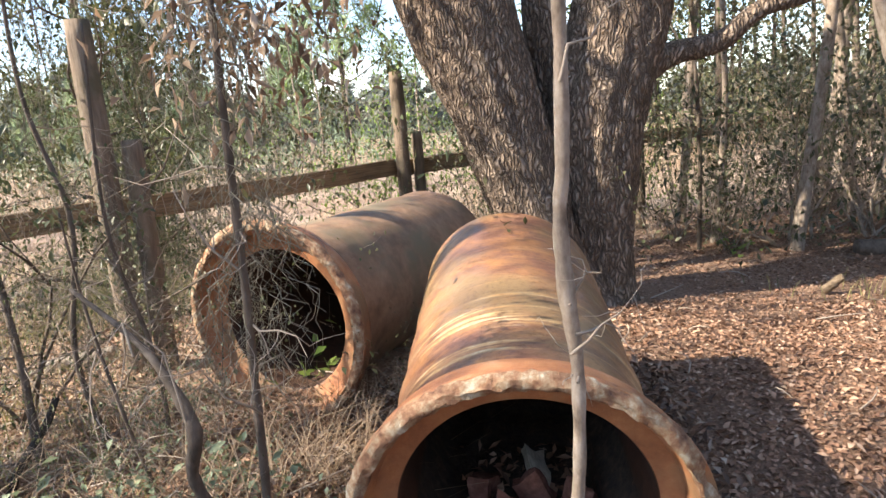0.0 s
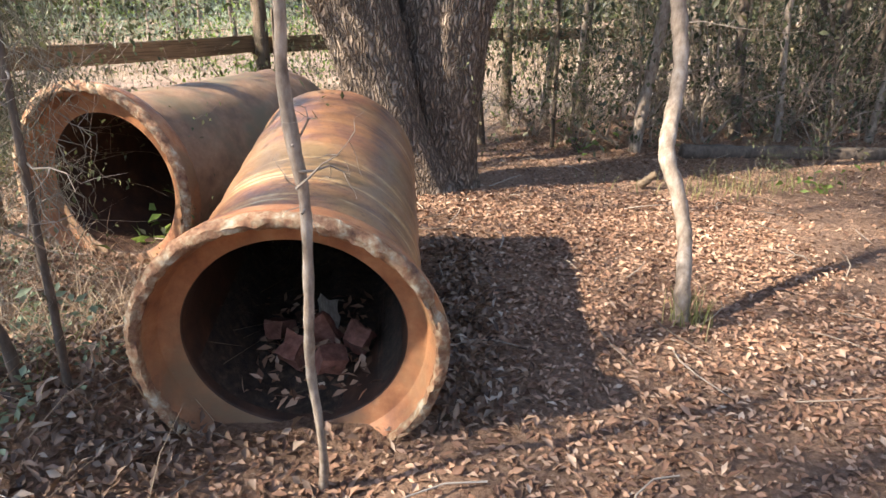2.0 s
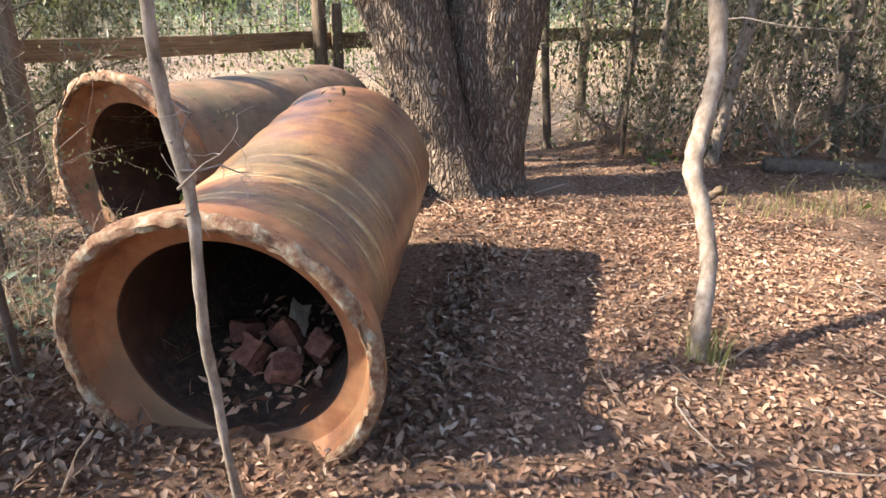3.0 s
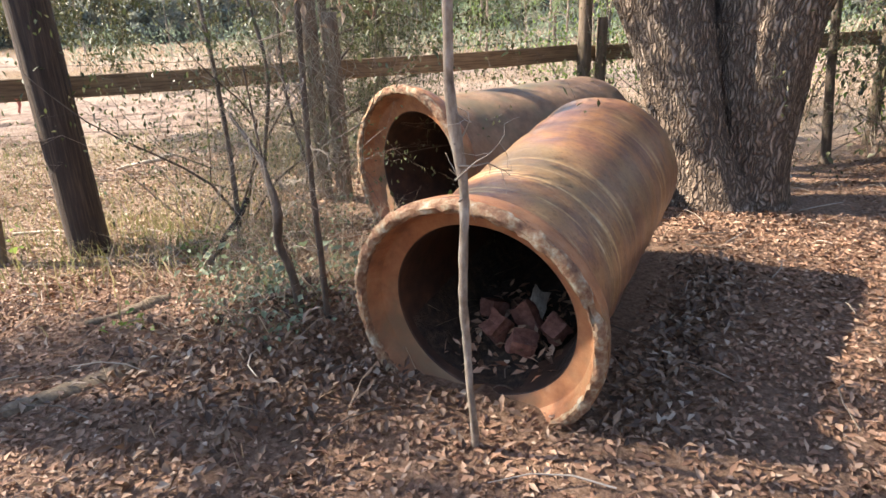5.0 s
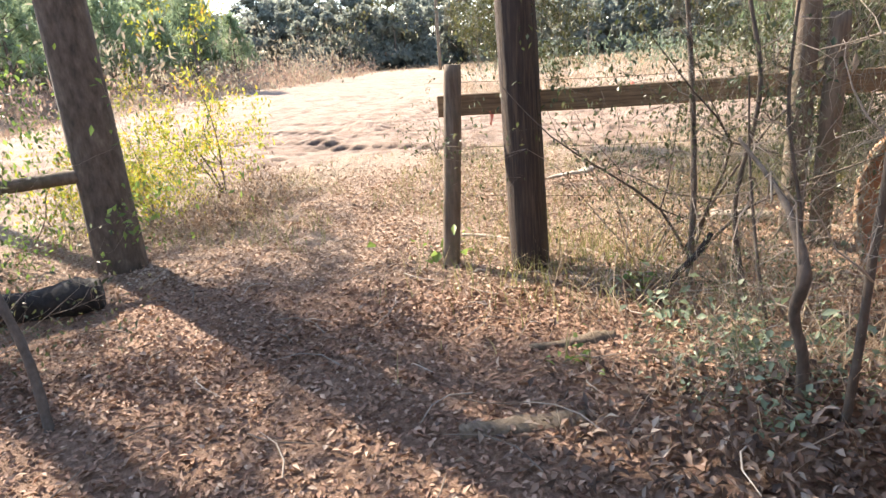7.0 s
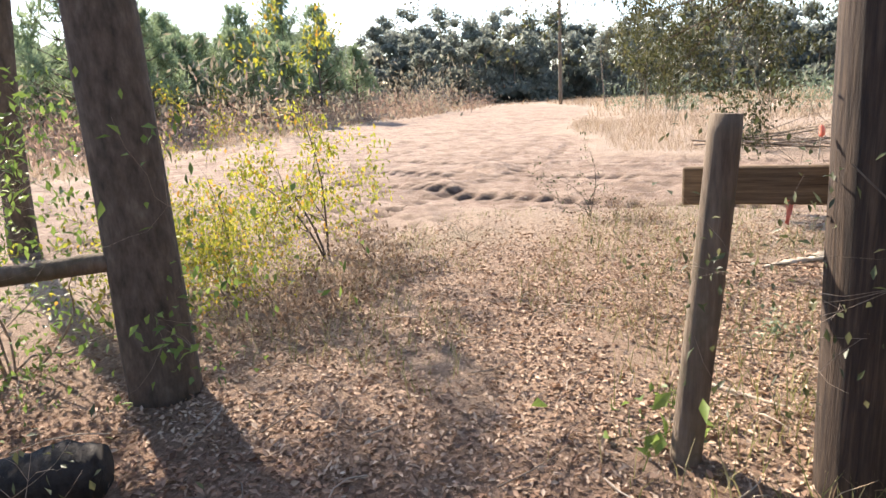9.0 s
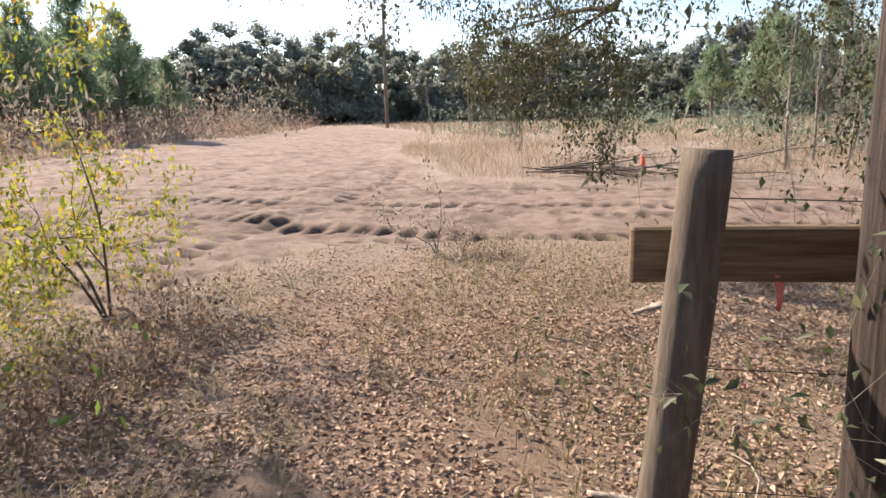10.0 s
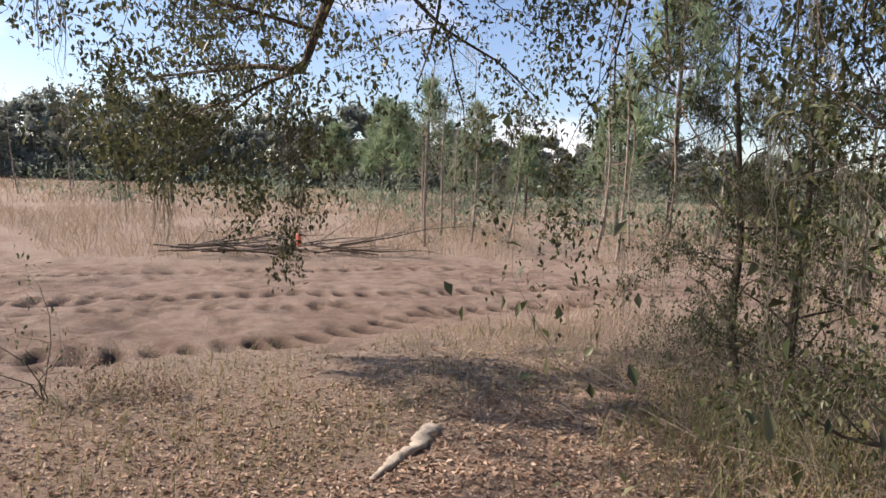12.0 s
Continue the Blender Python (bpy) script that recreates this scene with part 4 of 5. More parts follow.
for pts, label in (([(-2.3, 1.0, 0, 0.02), (-2.34, 1.05, 0.5, 0.017), (-2.42, 1.1, 1.0, 0.016), (-2.5, 1.12, 1.5, 0.013), (-2.6, 1.1, 2.4, 0.008)], "dark leaning stem hung with moss near the fence"),
                   ([(-2.05, 1.15, 0, 0.015), (-2.12, 1.12, 0.5, 0.013), (-2.08, 1.2, 1.1, 0.012), (-2.2, 1.2, 1.7, 0.010), (-2.2, 1.25, 2.6, 0.006)], "thin crooked stem before the fence posts"),
                   ([(-1.55, 0.75, 0, 0.009), (-1.6, 0.7, 0.35, 0.008), (-1.7, 0.72, 0.8, 0.006), (-1.72, 0.7, 1.2, 0.004)], "slim bare stem in the brush"),
                   ([(-1.75, 1.15, 0, 0.010), (-1.72, 1.1, 0.5, 0.009), (-1.8, 1.05, 1.1, 0.008), (-1.75, 1.05, 1.9, 0.005)], "slim bare stem in the brush")):
    st = sapling(pts, DARKBARK, label)
    h = pts[-1][2]
    shoots(st, [(tuple(spline([(p[0] - pts[0][0], p[1] - pts[0][1], p[2], p[3]) for p in pts], 20)[int(4 + 1.5 * k)][:3]), (rng.normal(), rng.normal(), 0.5), 0.3 + 0.2 * rng.random()) for k in range(7)], "thin bare twig", TWIG)
    if h > 1.8:
        mo = Mesh()
        strands(mo, np.column_stack([rng.normal(size=150) * 0.05 - 0.1, rng.normal(size=150) * 0.05 + 0.06, rng.uniform(0.5, h * 0.8, 150)]), 0.16, 0.0013, 0.025)
        tagged(make("moss", mo, MOSS, st, "grey wisps of hanging moss"), kind="stuff")

# shrubs and brush along the fence
fence_shrubs = [shrub(2.2, 0.28, 4, 1300, 201, SHRUBLEAF, "spindly evergreen shrub with small leaves along the fence", group="fence shrubs", lsize=0.04, bark=DARKBARK, r=0.011),
                shrub(1.7, 0.4, 5, 900, 202, SHRUBLEAF, "sparse twiggy shrub growing through the fence", group="fence shrubs", lsize=0.038, bark=STEM, r=0.007),
                shrub(1.2, 0.6, 7, 160, 203, SHRUBLEAF, "tangle of bare twigs under the fence rail", group="fence shrubs", lsize=0.035, bark=STEM, r=0.005)]
for k, x, y, s, t in ((0, -2.62, 1.35, 1.0, 20), (1, -2.95, 1.2, 0.85, 60), (1, -2.2, 1.45, 0.9, 200), (1, -1.75, 3.3, 1.0, 300), (2, -2.7, 1.0, 0.8, 10), (2, -2.3, 1.3, 1.0, 75), (2, -1.9, 1.05, 0.75, 150),
                      (2, -1.35, 0.6, 0.5, 210), (2, -1.15, 0.0, 0.4, 40), (2, -1.4, 0.25, 0.5, 120), (2, -0.6, 1.3, 0.5, 20), (2, -0.55, 3.6, 1.0, 210), (1, -0.7, 4.0, 1.0, 250), (0, -0.3, 5.2, 1.0, 310), (1, 0.6, 5.6, 1.1, 20), (2, -1.55, 1.0, 0.6, 330), (2, -0.25, 4.5, 1.0, 90), (1, 1.2, 5.9, 1.0, 100)):
    used = fence_shrubs[k].get("set", 0)
    place(fence_shrubs[k], x, y, s, t, copy=bool(used))
    fence_shrubs[k]["set"] = 1
for f in fence_shrubs:
    del f["set"]
for o in list(scene.objects):
    if "set" in o:
        del o["set"]
# green shrubs behind the second fence post
green = shrub(2.2, 0.5, 7, 1900, 211, BRIGHTLEAF, "leafy bright green bush beyond the fence", group="field bushes", lsize=0.07, r=0.014)
place(green, -2.2, 7.4)
for x, y, s in ((-1.0, 8.2, 1.1), (0.4, 8.9, 1.2)):
    place(green, x, y, s, x * 90, copy=True)


def log(x0, y0, x1, y1, r0, r1, mat, label, name="log", category="log", lift=0.5, z1=None):
    m = Mesh()
    z0 = gz(x0, y0) + r0 * lift
    zz = gz(x1, y1) + r1 * lift if z1 is None else z1
    w = rng.normal(size=3) * 0.02
    tube(m, [(0, 0, z0, r0), ((x1 - x0) * 0.35 + w[0], (y1 - y0) * 0.35 + w[1], z0 * 0.65 + zz * 0.35, r0 * 0.9), ((x1 - x0) * 0.7 - w[0], (y1 - y0) * 0.7 + w[2], z0 * 0.3 + zz * 0.7, r1 * 1.15), (x1 - x0, y1 - y0, zz, r1)], 14, 22, 0.14,
         shape=lambda a, k, n: 1 + 0.07 * np.sin(3 * a + k * 0.2) + 0.05 * np.sin(k * 0.9))
    ob = make(name, m, mat)
    ob.matrix_basis = pose(x0, y0, 0)
    return tagged(ob, label, category)


log(-2.18, -0.12, -2.03, 0.27, 0.028, 0.034, ROTWOOD, "decayed fallen branch half sunk in leaves", "fallen_branch", "fallen branch", -0.1)
log(-1.72, -0.72, -1.48, -0.30, 0.06, 0.05, ROTWOOD, "short rotten log sunk in leaf litter", lift=-0.45)
log(-4.27, -2.66, -4.2, -2.08, 0.11, 0.105, CHAR, "short blackened log section beside the gate post", lift=0.8)
log(-2.24, 0.74, -2.09, 0.93, 0.018, 0.014, CHAR, "blackened stick leaning out of the brush", "burnt_stick", "stick", z1=0.40)
m = Mesh()
tube(m, [(-5.80, 2.33, 0.01, 0.012), (-5.81, 2.5, 0.02, 0.03), (-5.82, 2.66, 0.02, 0.036), (-5.80, 2.80, 0.022, 0.04), (-5.83, 2.93, 0.03, 0.058), (-5.85, 3.06, 0.03, 0.062), (-5.88, 3.15, 0.02, 0.035)], 12, 40, 0.35,
     shape=lambda a, k, n: 1 + 0.2 * np.sin(2 * a + k * 0.5) + 0.12 * np.sin(k * 1.3))
m.v[0][:, 2] = gz(-5.82, 2.8) + 0.55 * m.v[0][:, 2]
tagged(make("bleached_branch", m, PALEWOOD), "pale bleached knobby branch lying on dry grass", "branch")
log(1.95, 3.40, 2.05, 3.34, 0.035, 0.025, ROTWOOD, "small weathered stump among leaves", "stump", "stump", 0.9, z1=0.13)
log(-3.1, 2.0, -2.75, 2.2, 0.05, 0.04, PALEWOOD, "pale cut log under the fence rail", lift=0.9)
log(-4.3, 0.55, -3.85, 0.8, 0.012, 0.008, PALEWOOD, "bleached stick on the ground by the posts", "stick", "stick", 0.7)
log(-2.9, 0.6, -2.35, 0.62, 0.035, 0.025, DARKBARK, "dark fallen stick lying behind the tarred pole", "fallen_branch", "fallen branch", 0.3)
log(2.7, 4.6, 5.0, 4.4, 0.08, 0.06, DARKBARK, "dark fallen tree trunk at the edge of the clearing", lift=0.6)

# gate side: rail, vine-grown shrubs, crooked stem
m = Mesh()
tube(m, [(-5.05, -2.05, 0.73, 0.05), (-4.95, -2.7, 0.72, 0.048), (-4.7, -3.6, 0.7, 0.05), (-4.5, -4.6, 0.7, 0.045)], 14, 24, 0.08)
tagged(make("gate_rail", m, POSTWOOD), "round grey wooden pole rail fixed to the gate post", "fence rail", "fence rails")
round_post("fence_post", -4.5, -4.65, 1.2, 0.07, POSTWOOD, "grey wooden post carrying the pole rail")
vine_bush = shrub(1.5, 0.5, 7, 1500, 221, BRIGHTLEAF, "sunlit green shrub tangled round the gate rail", group="gate shrubs", lsize=0.055, r=0.008)
place(vine_bush, -5.6, -2.9)
place(vine_bush, -6.3, -3.6, 1.15, 120, copy=True)
place(vine_bush, -5.0, -3.3, 0.8, 210, copy=True)
brush_bush = shrub(1.0, 0.6, 8, 140, 222, SHRUBLEAF, "twiggy shaded brush beside the path", group="gate shrubs", lsize=0.04, r=0.007)
place(brush_bush, -3.9, -2.9)
place(brush_bush, -3.3, -2.75, 0.8, 100, copy=True)
place(brush_bush, -4.4, -3.3, 1.2, 200, copy=True)
sapling([(-2.55, -2.2, 0, 0.022), (-2.75, -2.25, 0.3, 0.02), (-2.95, -2.35, 0.62, 0.018), (-3.2, -2.45, 1.0, 0.014), (-3.3, -2.5, 1.6, 0.01)], DARKBARK, "leaning bare dark stem beside the path")

# yellow-green bush and the weeds in front of the road
yb = shrub(1.6, 0.09, 3, 2900, 231, YELLOWLEAF, "slender bush with sunlit yellow-green leaves", "bush", "yellow bushes", 0.058, DARKBARK, 0.013, "bush", 2, 1.0, lean=(-0.2, -0.55))
place(yb, -7.85, -0.95)
place(yb, -7.0, -1.75, 0.62, 15, copy=True)
weeds = shrub(0.75, 0.3, 8, 480, 232, YELLOWLEAF, "yellowing weeds at the edge of the path", "weed", "path weeds", 0.045, None, 0.004, "weed", 1)
for k, (x, y, s) in enumerate(((-6.5, -1.75, 1.0), (-6.9, -2.1, 1.2), (-6.35, -1.4, 0.7), (-7.2, -1.7, 1.1), (-6.0, -2.0, 0.9), (-7.0, -1.3, 0.6), (-7.5, -2.6, 1.2), (-6.2, -2.5, 1.1))):
    place(weeds, x, y, s, 50 * k, copy=k > 0)
dead = shrub(0.42, 0.7, 11, 520, 233, DRYLEAF, "low rust-brown withered weeds", "weed", "withered weeds", 0.04, None, 0.004, "weed", 1)
for k, (x, y, s) in enumerate(((-6.6, -0.75, 1.1), (-6.9, -0.4, 0.9), (-6.2, -1.05, 0.9), (-7.3, -0.6, 1.1), (-5.8, -1.35, 0.8), (-6.4, -1.3, 0.9), (-8.05, 2.3, 0.7), (-7.7, 2.55, 0.6), (-5.2, 0.9, 0.4))):
    place(dead, x, y, s, 70 * k, copy=k > 0)
s9 = shrub(0.95, 0.22, 4, 260, 234, SHRUBLEAF, "small sparse sapling at the edge of the sand", "seedling", "seedlings", 0.035, DARKBARK, 0.006, "seedling", 1)
place(s9, -8.2, 2.05)
place(s9, -7.74, 0.45, 0.5, 90, copy=True)
place(s9, 2.95, 3.4, 0.6, 30, copy=True)
place(s9, 3.35, 3.5, 0.75, 190, copy=True)
place(s9, 1.75, 5.0, 0.55, 250, copy=True)

# low green plants
herb = shrub(0.3, 0.8, 8, 110, 241, PALELEAF, "low pale green leafy herb in the leaf litter", "herb", "herbs", 0.06, BRIGHTLEAF, 0.003, "herb", 0, leaf_width=0.55, leaf_spread=0.5)
for k, (x, y, s) in enumerate(((-2.0, 0.5, 0.9), (-1.75, 0.68, 1.0), (-1.5, 0.55, 0.9), (-1.25, 0.05, 0.6), (-1.6, 0.3, 0.7), (-1.35, 0.8, 1.0), (-2.0, 1.5, 0.9), (-1.15, 0.75, 0.8), (-4.6, 1.4, 0.7), (-1.05, 0.38, 0.8), (-0.95, 0.1, 0.7), (-1.2, 0.25, 0.8), (-0.8, 0.45, 0.6), (-1.4, 0.4, 0.8))):
    place(herb, x, y, s, 64 * k, copy=k > 0)
bright = shrub(0.25, 0.6, 6, 26, 242, BRIGHTLEAF, "bright green broad-leaved seedling by a post", "herb", "bright herbs", 0.10, BRIGHTLEAF, 0.004, "herb", 0, leaf_width=0.6, leaf_spread=0.5)
for k, (x, y, s) in enumerate(((-3.82, 0.08, 1.0), (-1.3, 1.9, 0.9), (1.9, 5.1, 1.0), (-2.5, 0.85, 0.6), (3.3, 3.3, 0.8), (-4.1, 0.35, 0.5), (-1.9, -0.05, 0.45))):
    place(bright, x, y, s, 80 * k, copy=k > 0)

# wire strung along the posts
def wire(z):
    m = Mesh()
    for (ax, ay), (bx, by) in zip(((-3.61, 0.28), (-2.36, 2.05)), ((-2.36, 2.05), (-1.11, 4.25))):
        tube(m, [(ax, ay, z, 0.0016), ((ax + bx) / 2, (ay + by) / 2, z - 0.03, 0.0016), (bx, by, z, 0.0016)], 4, 10, cap=False)
    tagged(make("fence_wire", m, TARWOOD), "thin rusty wire strung between the fence posts", "wire", "fence wires")


wire(1.2)
wire(0.78)
wire(0.45)

# ribbons on the rail end and on the stake
def ribbon(x, y, z, L, turn, label):
    m = Mesh()
    k = 8
    s = np.linspace(0, 1, k)
    a = np.column_stack([-0.011 + 0.008 * np.sin(3 * s), 0.012 * np.sin(5 * s), -L * s])
    b = np.column_stack([0.011 + 0.008 * np.sin(4 * s + 1), 0.012 * np.sin(5 * s + 0.8), -L * s - 0.01])
    v = np.concatenate([a, b, a + [0, 0.002, 0], b + [0, 0.002, 0]])
    i = np.arange(k - 1)
    f = np.concatenate([np.stack([i, i + 1, i + 1 + k, i + k], 1), np.stack([i + 2 * k, i + 3 * k, i + 3 * k + 1, i + 2 * k + 1], 1)])
    m.add_quads(v, f)
    ob = make("ribbon", m, RIBBON)
    ob.matrix_basis = pose(x, y, z, 0, 0, turn)
    return tagged(ob, label, "ribbon", "marker ribbons")


ribbon(-3.56, 0.47, 1.0, 0.085, 60, "orange-pink plastic marker ribbon tied to the fence rail")
m = Mesh()
sx, sy = -11.3, 8.2
tube(m, [(0, 0, -0.1, 0.014), (0.01, 0, 0.4, 0.013), (0.0, 0.01, 0.62, 0.012)], 6, 6)
stake = thing("survey_stake", "wooden survey stake with a pink ribbon", "stake", m=pose(sx, sy, gz(sx, sy)))
make("stake_shaft", m, PALEWOOD, stake)
m = Mesh()
tube(m, [(0, 0, 0.42, 0.035), (0.02, 0.02, 0.5, 0.05), (0.0, 0, 0.62, 0.03)], 7, 8, 0.4)
make("flagging", m, RIBBON, stake, "knotted pink flagging tape")

# cut branches lying along the road's far edge
def brush_pile():
    th = thing("brush_pile", "long low pile of cut bare branches at the road edge", "brush pile", m=pose(-12.3, 8.9, gz(-12.3, 8.9)))
    for k in range(34):
        b, e = Mesh(), []
        x, y = rng.uniform(-2.2, 1.6), 0
        p = np.array([x * 0.64 - 0.2 * rng.normal(), x * 0.77 + 0.3 * rng.normal(), 0.05 + 0.22 * rng.random()])
        branches(b, p, (0.64 + 0.15 * rng.normal(), 0.77 + 0.15 * rng.normal(), 0.04 * rng.normal()), rng.uniform(1.2, 2.8), 0.018, 1, e, 0.1, 3, 5)
        make("branch", b, STEM if k % 2 else DARKBARK, th)


brush_pile()


# ---- the oak's overhanging limbs and crown ----
rng = np.random.default_rng(61)
def oak_crown(th):
    ox, oy = 0.3, 3.3
    L, ends = Mesh(), []
    # long drooping limb over the fence
    main = [(-1.6, 0.05, 4.2, 0.14), (-3.2, -0.1, 4.4, 0.11), (-5.2, -0.1, 4.1, 0.08), (-6.9, 0.05, 3.3, 0.055), (-7.4, 0.25, 2.8, 0.042), (-7.65, 0.27, 2.32, 0.03)]
    tube(L, main, 12, 40, 0.08)
    for st, way, ln, rr in (((-7.65, 0.27, 2.32), (-0.75, -0.15, -0.2), 1.5, 0.028), ((-7.65, 0.27, 2.32), (-0.9, -0.1, -0.55), 1.2, 0.016), ((-7.6, 0.27, 2.4), (-0.7, -0.5, -0.35), 1.2, 0.016), ((-7.0, 0.1, 3.1), (0.3, 0.55, -0.6), 1.6, 0.02),
                            ((-6.9, 0.05, 3.2), (-0.5, -0.5, 0.0), 1.9, 0.022), ((-5.9, 0, 3.6), (-0.2, 0.7, -0.5), 1.7, 0.022), ((-7.3, 0.2, 2.9), (-0.9, 0.4, 0.2), 1.8, 0.022), ((-6.0, 0, 3.6), (-0.6, -0.7, 0.1), 1.6, 0.02),
                            ((-5.2, -0.1, 3.9), (-0.4, 0.8, -0.1), 2.0, 0.025), ((-8.4, 0.2, 2.15), (-0.5, 0.1, -0.7), 0.9, 0.012), ((-7.75, 0.3, 2.2), (-0.35, 0.3, -0.8), 0.95, 0.009), ((-6.6, 0.1, 3.3), (-0.3, 0.3, 0.3), 2.4, 0.02), ((-5.6, 0.0, 3.8), (-0.6, 0.3, 0.3), 2.6, 0.025), ((-7.0, 0.1, 3.1), (-1.0, 0.0, 0.25), 2.2, 0.02), ((-6.2, 0.0, 3.5), (0.4, 0.9, -0.2), 1.8, 0.02), ((-7.2, 0.1, 3.0), (-0.7, 0.9, 0.35), 2.2, 0.022),
                            ((-6.4, 0.1, 3.4), (0.2, 1.0, 0.2), 2.0, 0.022), ((-7.5, 0.2, 2.6), (-0.7, -0.8, 0.1), 1.6, 0.018),
                            ((-6.9, 0.05, 3.3), (-0.5, -0.9, 0.05), 2.0, 0.02), ((-7.4, 0.25, 2.8), (-0.4, -1.0, 0.15), 2.0, 0.02), ((-6.2, 0.0, 3.5), (-0.6, -0.9, 0.0), 2.2, 0.02)):
        branches(L, st, way, ln, rr, 2, ends, 0.22, 4, 5, -0.03)
    make("limb", L, BARK, th, "long drooping limb over the field edge")
    lv = Mesh()
    leaves(lv, around(ends, 17, 0.065), 0.05, 0.024, 0.3)
    make("foliage", lv, OAKLEAF, th)
    mo = Mesh()
    e = np.asarray(ends)
    pick = e[rng.integers(0, len(e), 26)]
    strands(mo, np.repeat(pick, 14, 0) + rng.normal(size=(26 * 14, 3)) * 0.03, 0.5, 0.003, 0.015)
    tagged(make("moss", mo, MOSS, th, "grey-green hanging moss"), kind="stuff")
    # crown overhead
    C, ends = Mesh(), []
    for st, way, ln, rr in (((-1.9, 0.1, 5.0), (-0.8, -0.3, 0.5), 3.6, 0.12), ((-1.3, 0, 3.6), (-0.7, 0.6, 0.5), 3.6, 0.12), ((0.9, 0.6, 5.4), (0.7, 0.4, 0.5), 3.4, 0.12), ((0.5, 0.3, 3.6), (0.8, -0.4, 0.4), 3.4, 0.1), ((0.7, 0.4, 4.4), (0.2, 0.9, 0.4), 3.6, 0.1),
                            ((-1.6, 0.05, 4.3), (-0.3, -0.9, 0.35), 3.0, 0.09), ((0, 0.6, 4.2), (0.0, 0.2, 1.0), 3.0, 0.08), ((2.3, 0.25, 2.5), (0.9, 0.3, 0.4), 2.4, 0.04), ((-3.2, -0.1, 4.3), (-0.5, -0.8, 0.2), 2.6, 0.06), ((-3.6, -0.1, 4.2), (-0.3, 0.9, 0.1), 2.6, 0.06),
                            ((-1.9, 0.1, 5.0), (-0.6, 0.7, 0.6), 4.0, 0.11), ((-1.5, 0.05, 4.0), (-0.9, 0.2, 0.8), 4.0, 0.11), ((-4.4, -0.1, 4.2), (-0.3, 0.6, 0.8), 3.2, 0.06), ((0.8, 0.5, 5.0), (-0.5, 0.6, 0.8), 3.8, 0.1), ((0.6, 0.3, 4.2), (0.3, 0.9, 0.6), 3.6, 0.1)):
        branches(C, st, way, ln, rr, 3, ends, 0.2, 4, 6, 0.0)
    make("limb", C, BARK, th)
    lv = Mesh()
    leaves(lv, around(ends, 8, 0.14), 0.085, 0.042, 0.3)
    make("crown", lv, OAKLEAF, th, "dark green crown of small leaves")
    # sprays hanging from the long limb, and against the sky past the fork
    D, ends = Mesh(), []
    for x, y, z in ((-3.4, -0.1, 4.3), (-3.9, -0.2, 4.2), (-4.3, 0.0, 4.2), (-4.7, 0.1, 4.1), (-5.1, 0.3, 4.0), (-4.2, 0.5, 4.2), (-3.7, 0.4, 4.2), (-4.6, 0.9, 4.2), (-4.1, 1.1, 4.2), (-3.6, 0.9, 4.3)):
        branches(D, (x, y, z), (rng.normal() * 0.25, rng.normal() * 0.25 + 0.1, -1), 2.6, 0.016, 2, ends, 0.2, 4, 5, -0.05)
    for x, y, z in ((-1.9, 0.4, 3.1), (-2.4, 1.0, 3.2), (-1.5, 1.2, 3.2), (-2.9, -0.4, 3.2), (-2.2, -0.8, 3.0)):
        branches(D, (x, y, z), (rng.normal() * 0.3, rng.normal() * 0.3, -1), 1.3, 0.012, 2, ends, 0.2, 3, 5, -0.05)
    make("limb", D, BARK, th)
    lv = Mesh()
    leaves(lv, around(ends, 6, 0.05), 0.052, 0.025, 0.5)
    make("foliage", lv, OAKLEAF, th)


oak_crown(oak_tree)

# shrubby trees outside the fence, and added trees left of the gate
holly = woods_tree(4.0, 0.06, (0.3, 0.2), 13000, 301, "evergreen_tree", "dark evergreen bushy tree hung with grey moss beyond the fence", DARKBARK, SHRUBLEAF, "bushy evergreens", 0.16, 0.04, 26, 90)
place(holly, -3.3, 3.1, 0.95)
place(holly, -4.25, 5.3, 0.75, 200, copy=True)
place(holly, -3.9, 4.6, 0.7, 110, copy=True)
# out of view: set towards the sun only to shade the walk
gate_tree = woods_tree(5.6, 0.1, (0.6, 0.8), 4200, 302, "gate_tree", "leafy evergreen tree added out of view to shade the path", DARKBARK, OAKLEAF, "", 0.45, 0.08, 20)
place(gate_tree, -9.8, -4.2, 1.6)
place(gate_tree, -6.6, -4.0, 1.05, 10, copy=True)
under = shrub(0.9, 0.7, 10, 420, 303, SHRUBLEAF, "low mixed brush in deep shade beyond the fence", "shrub", "shade brush", 0.032, STEM, 0.005, depth=1)
for k, (x, y, s) in enumerate(((-4.3, 4.6, 0.8), (-3.6, 4.4, 1.0), (-3.0, 4.6, 1.0), (-2.6, 4.0, 0.9), (-4.9, 5.3, 0.7), (-3.4, 3.6, 0.7), (-4.0, 5.2, 1.0), (-3.0, 5.3, 1.2), (-4.6, 6.0, 0.9), (-3.9, 3.9, 0.9), (-3.4, 3.3, 0.8), (-3.7, 2.9, 0.5), (-3.2, 2.6, 0.5), (-4.2, 3.6, 0.6), (-3.6, 3.6, 0.9), (-4.6, 4.5, 0.7), (-4.9, 4.9, 0.6), (-3.1, 3.6, 0.9), (-4.3, 4.3, 0.8), (-3.0, 3.1, 0.7), (-3.9, 4.75, 1.3), (-3.2, 4.2, 1.1), (-4.4, 5.6, 1.3), (-3.5, 5.0, 1.5), (-4.1, 3.3, 0.8), (-3.7, 3.3, 0.9), (-4.4, 3.9, 0.8), (-4.8, 4.1, 0.7), (-3.9, 3.0, 0.7), (-4.0, 4.2, 1.0))):
    place(under, x, y, s, 45 * k, copy=k > 0)


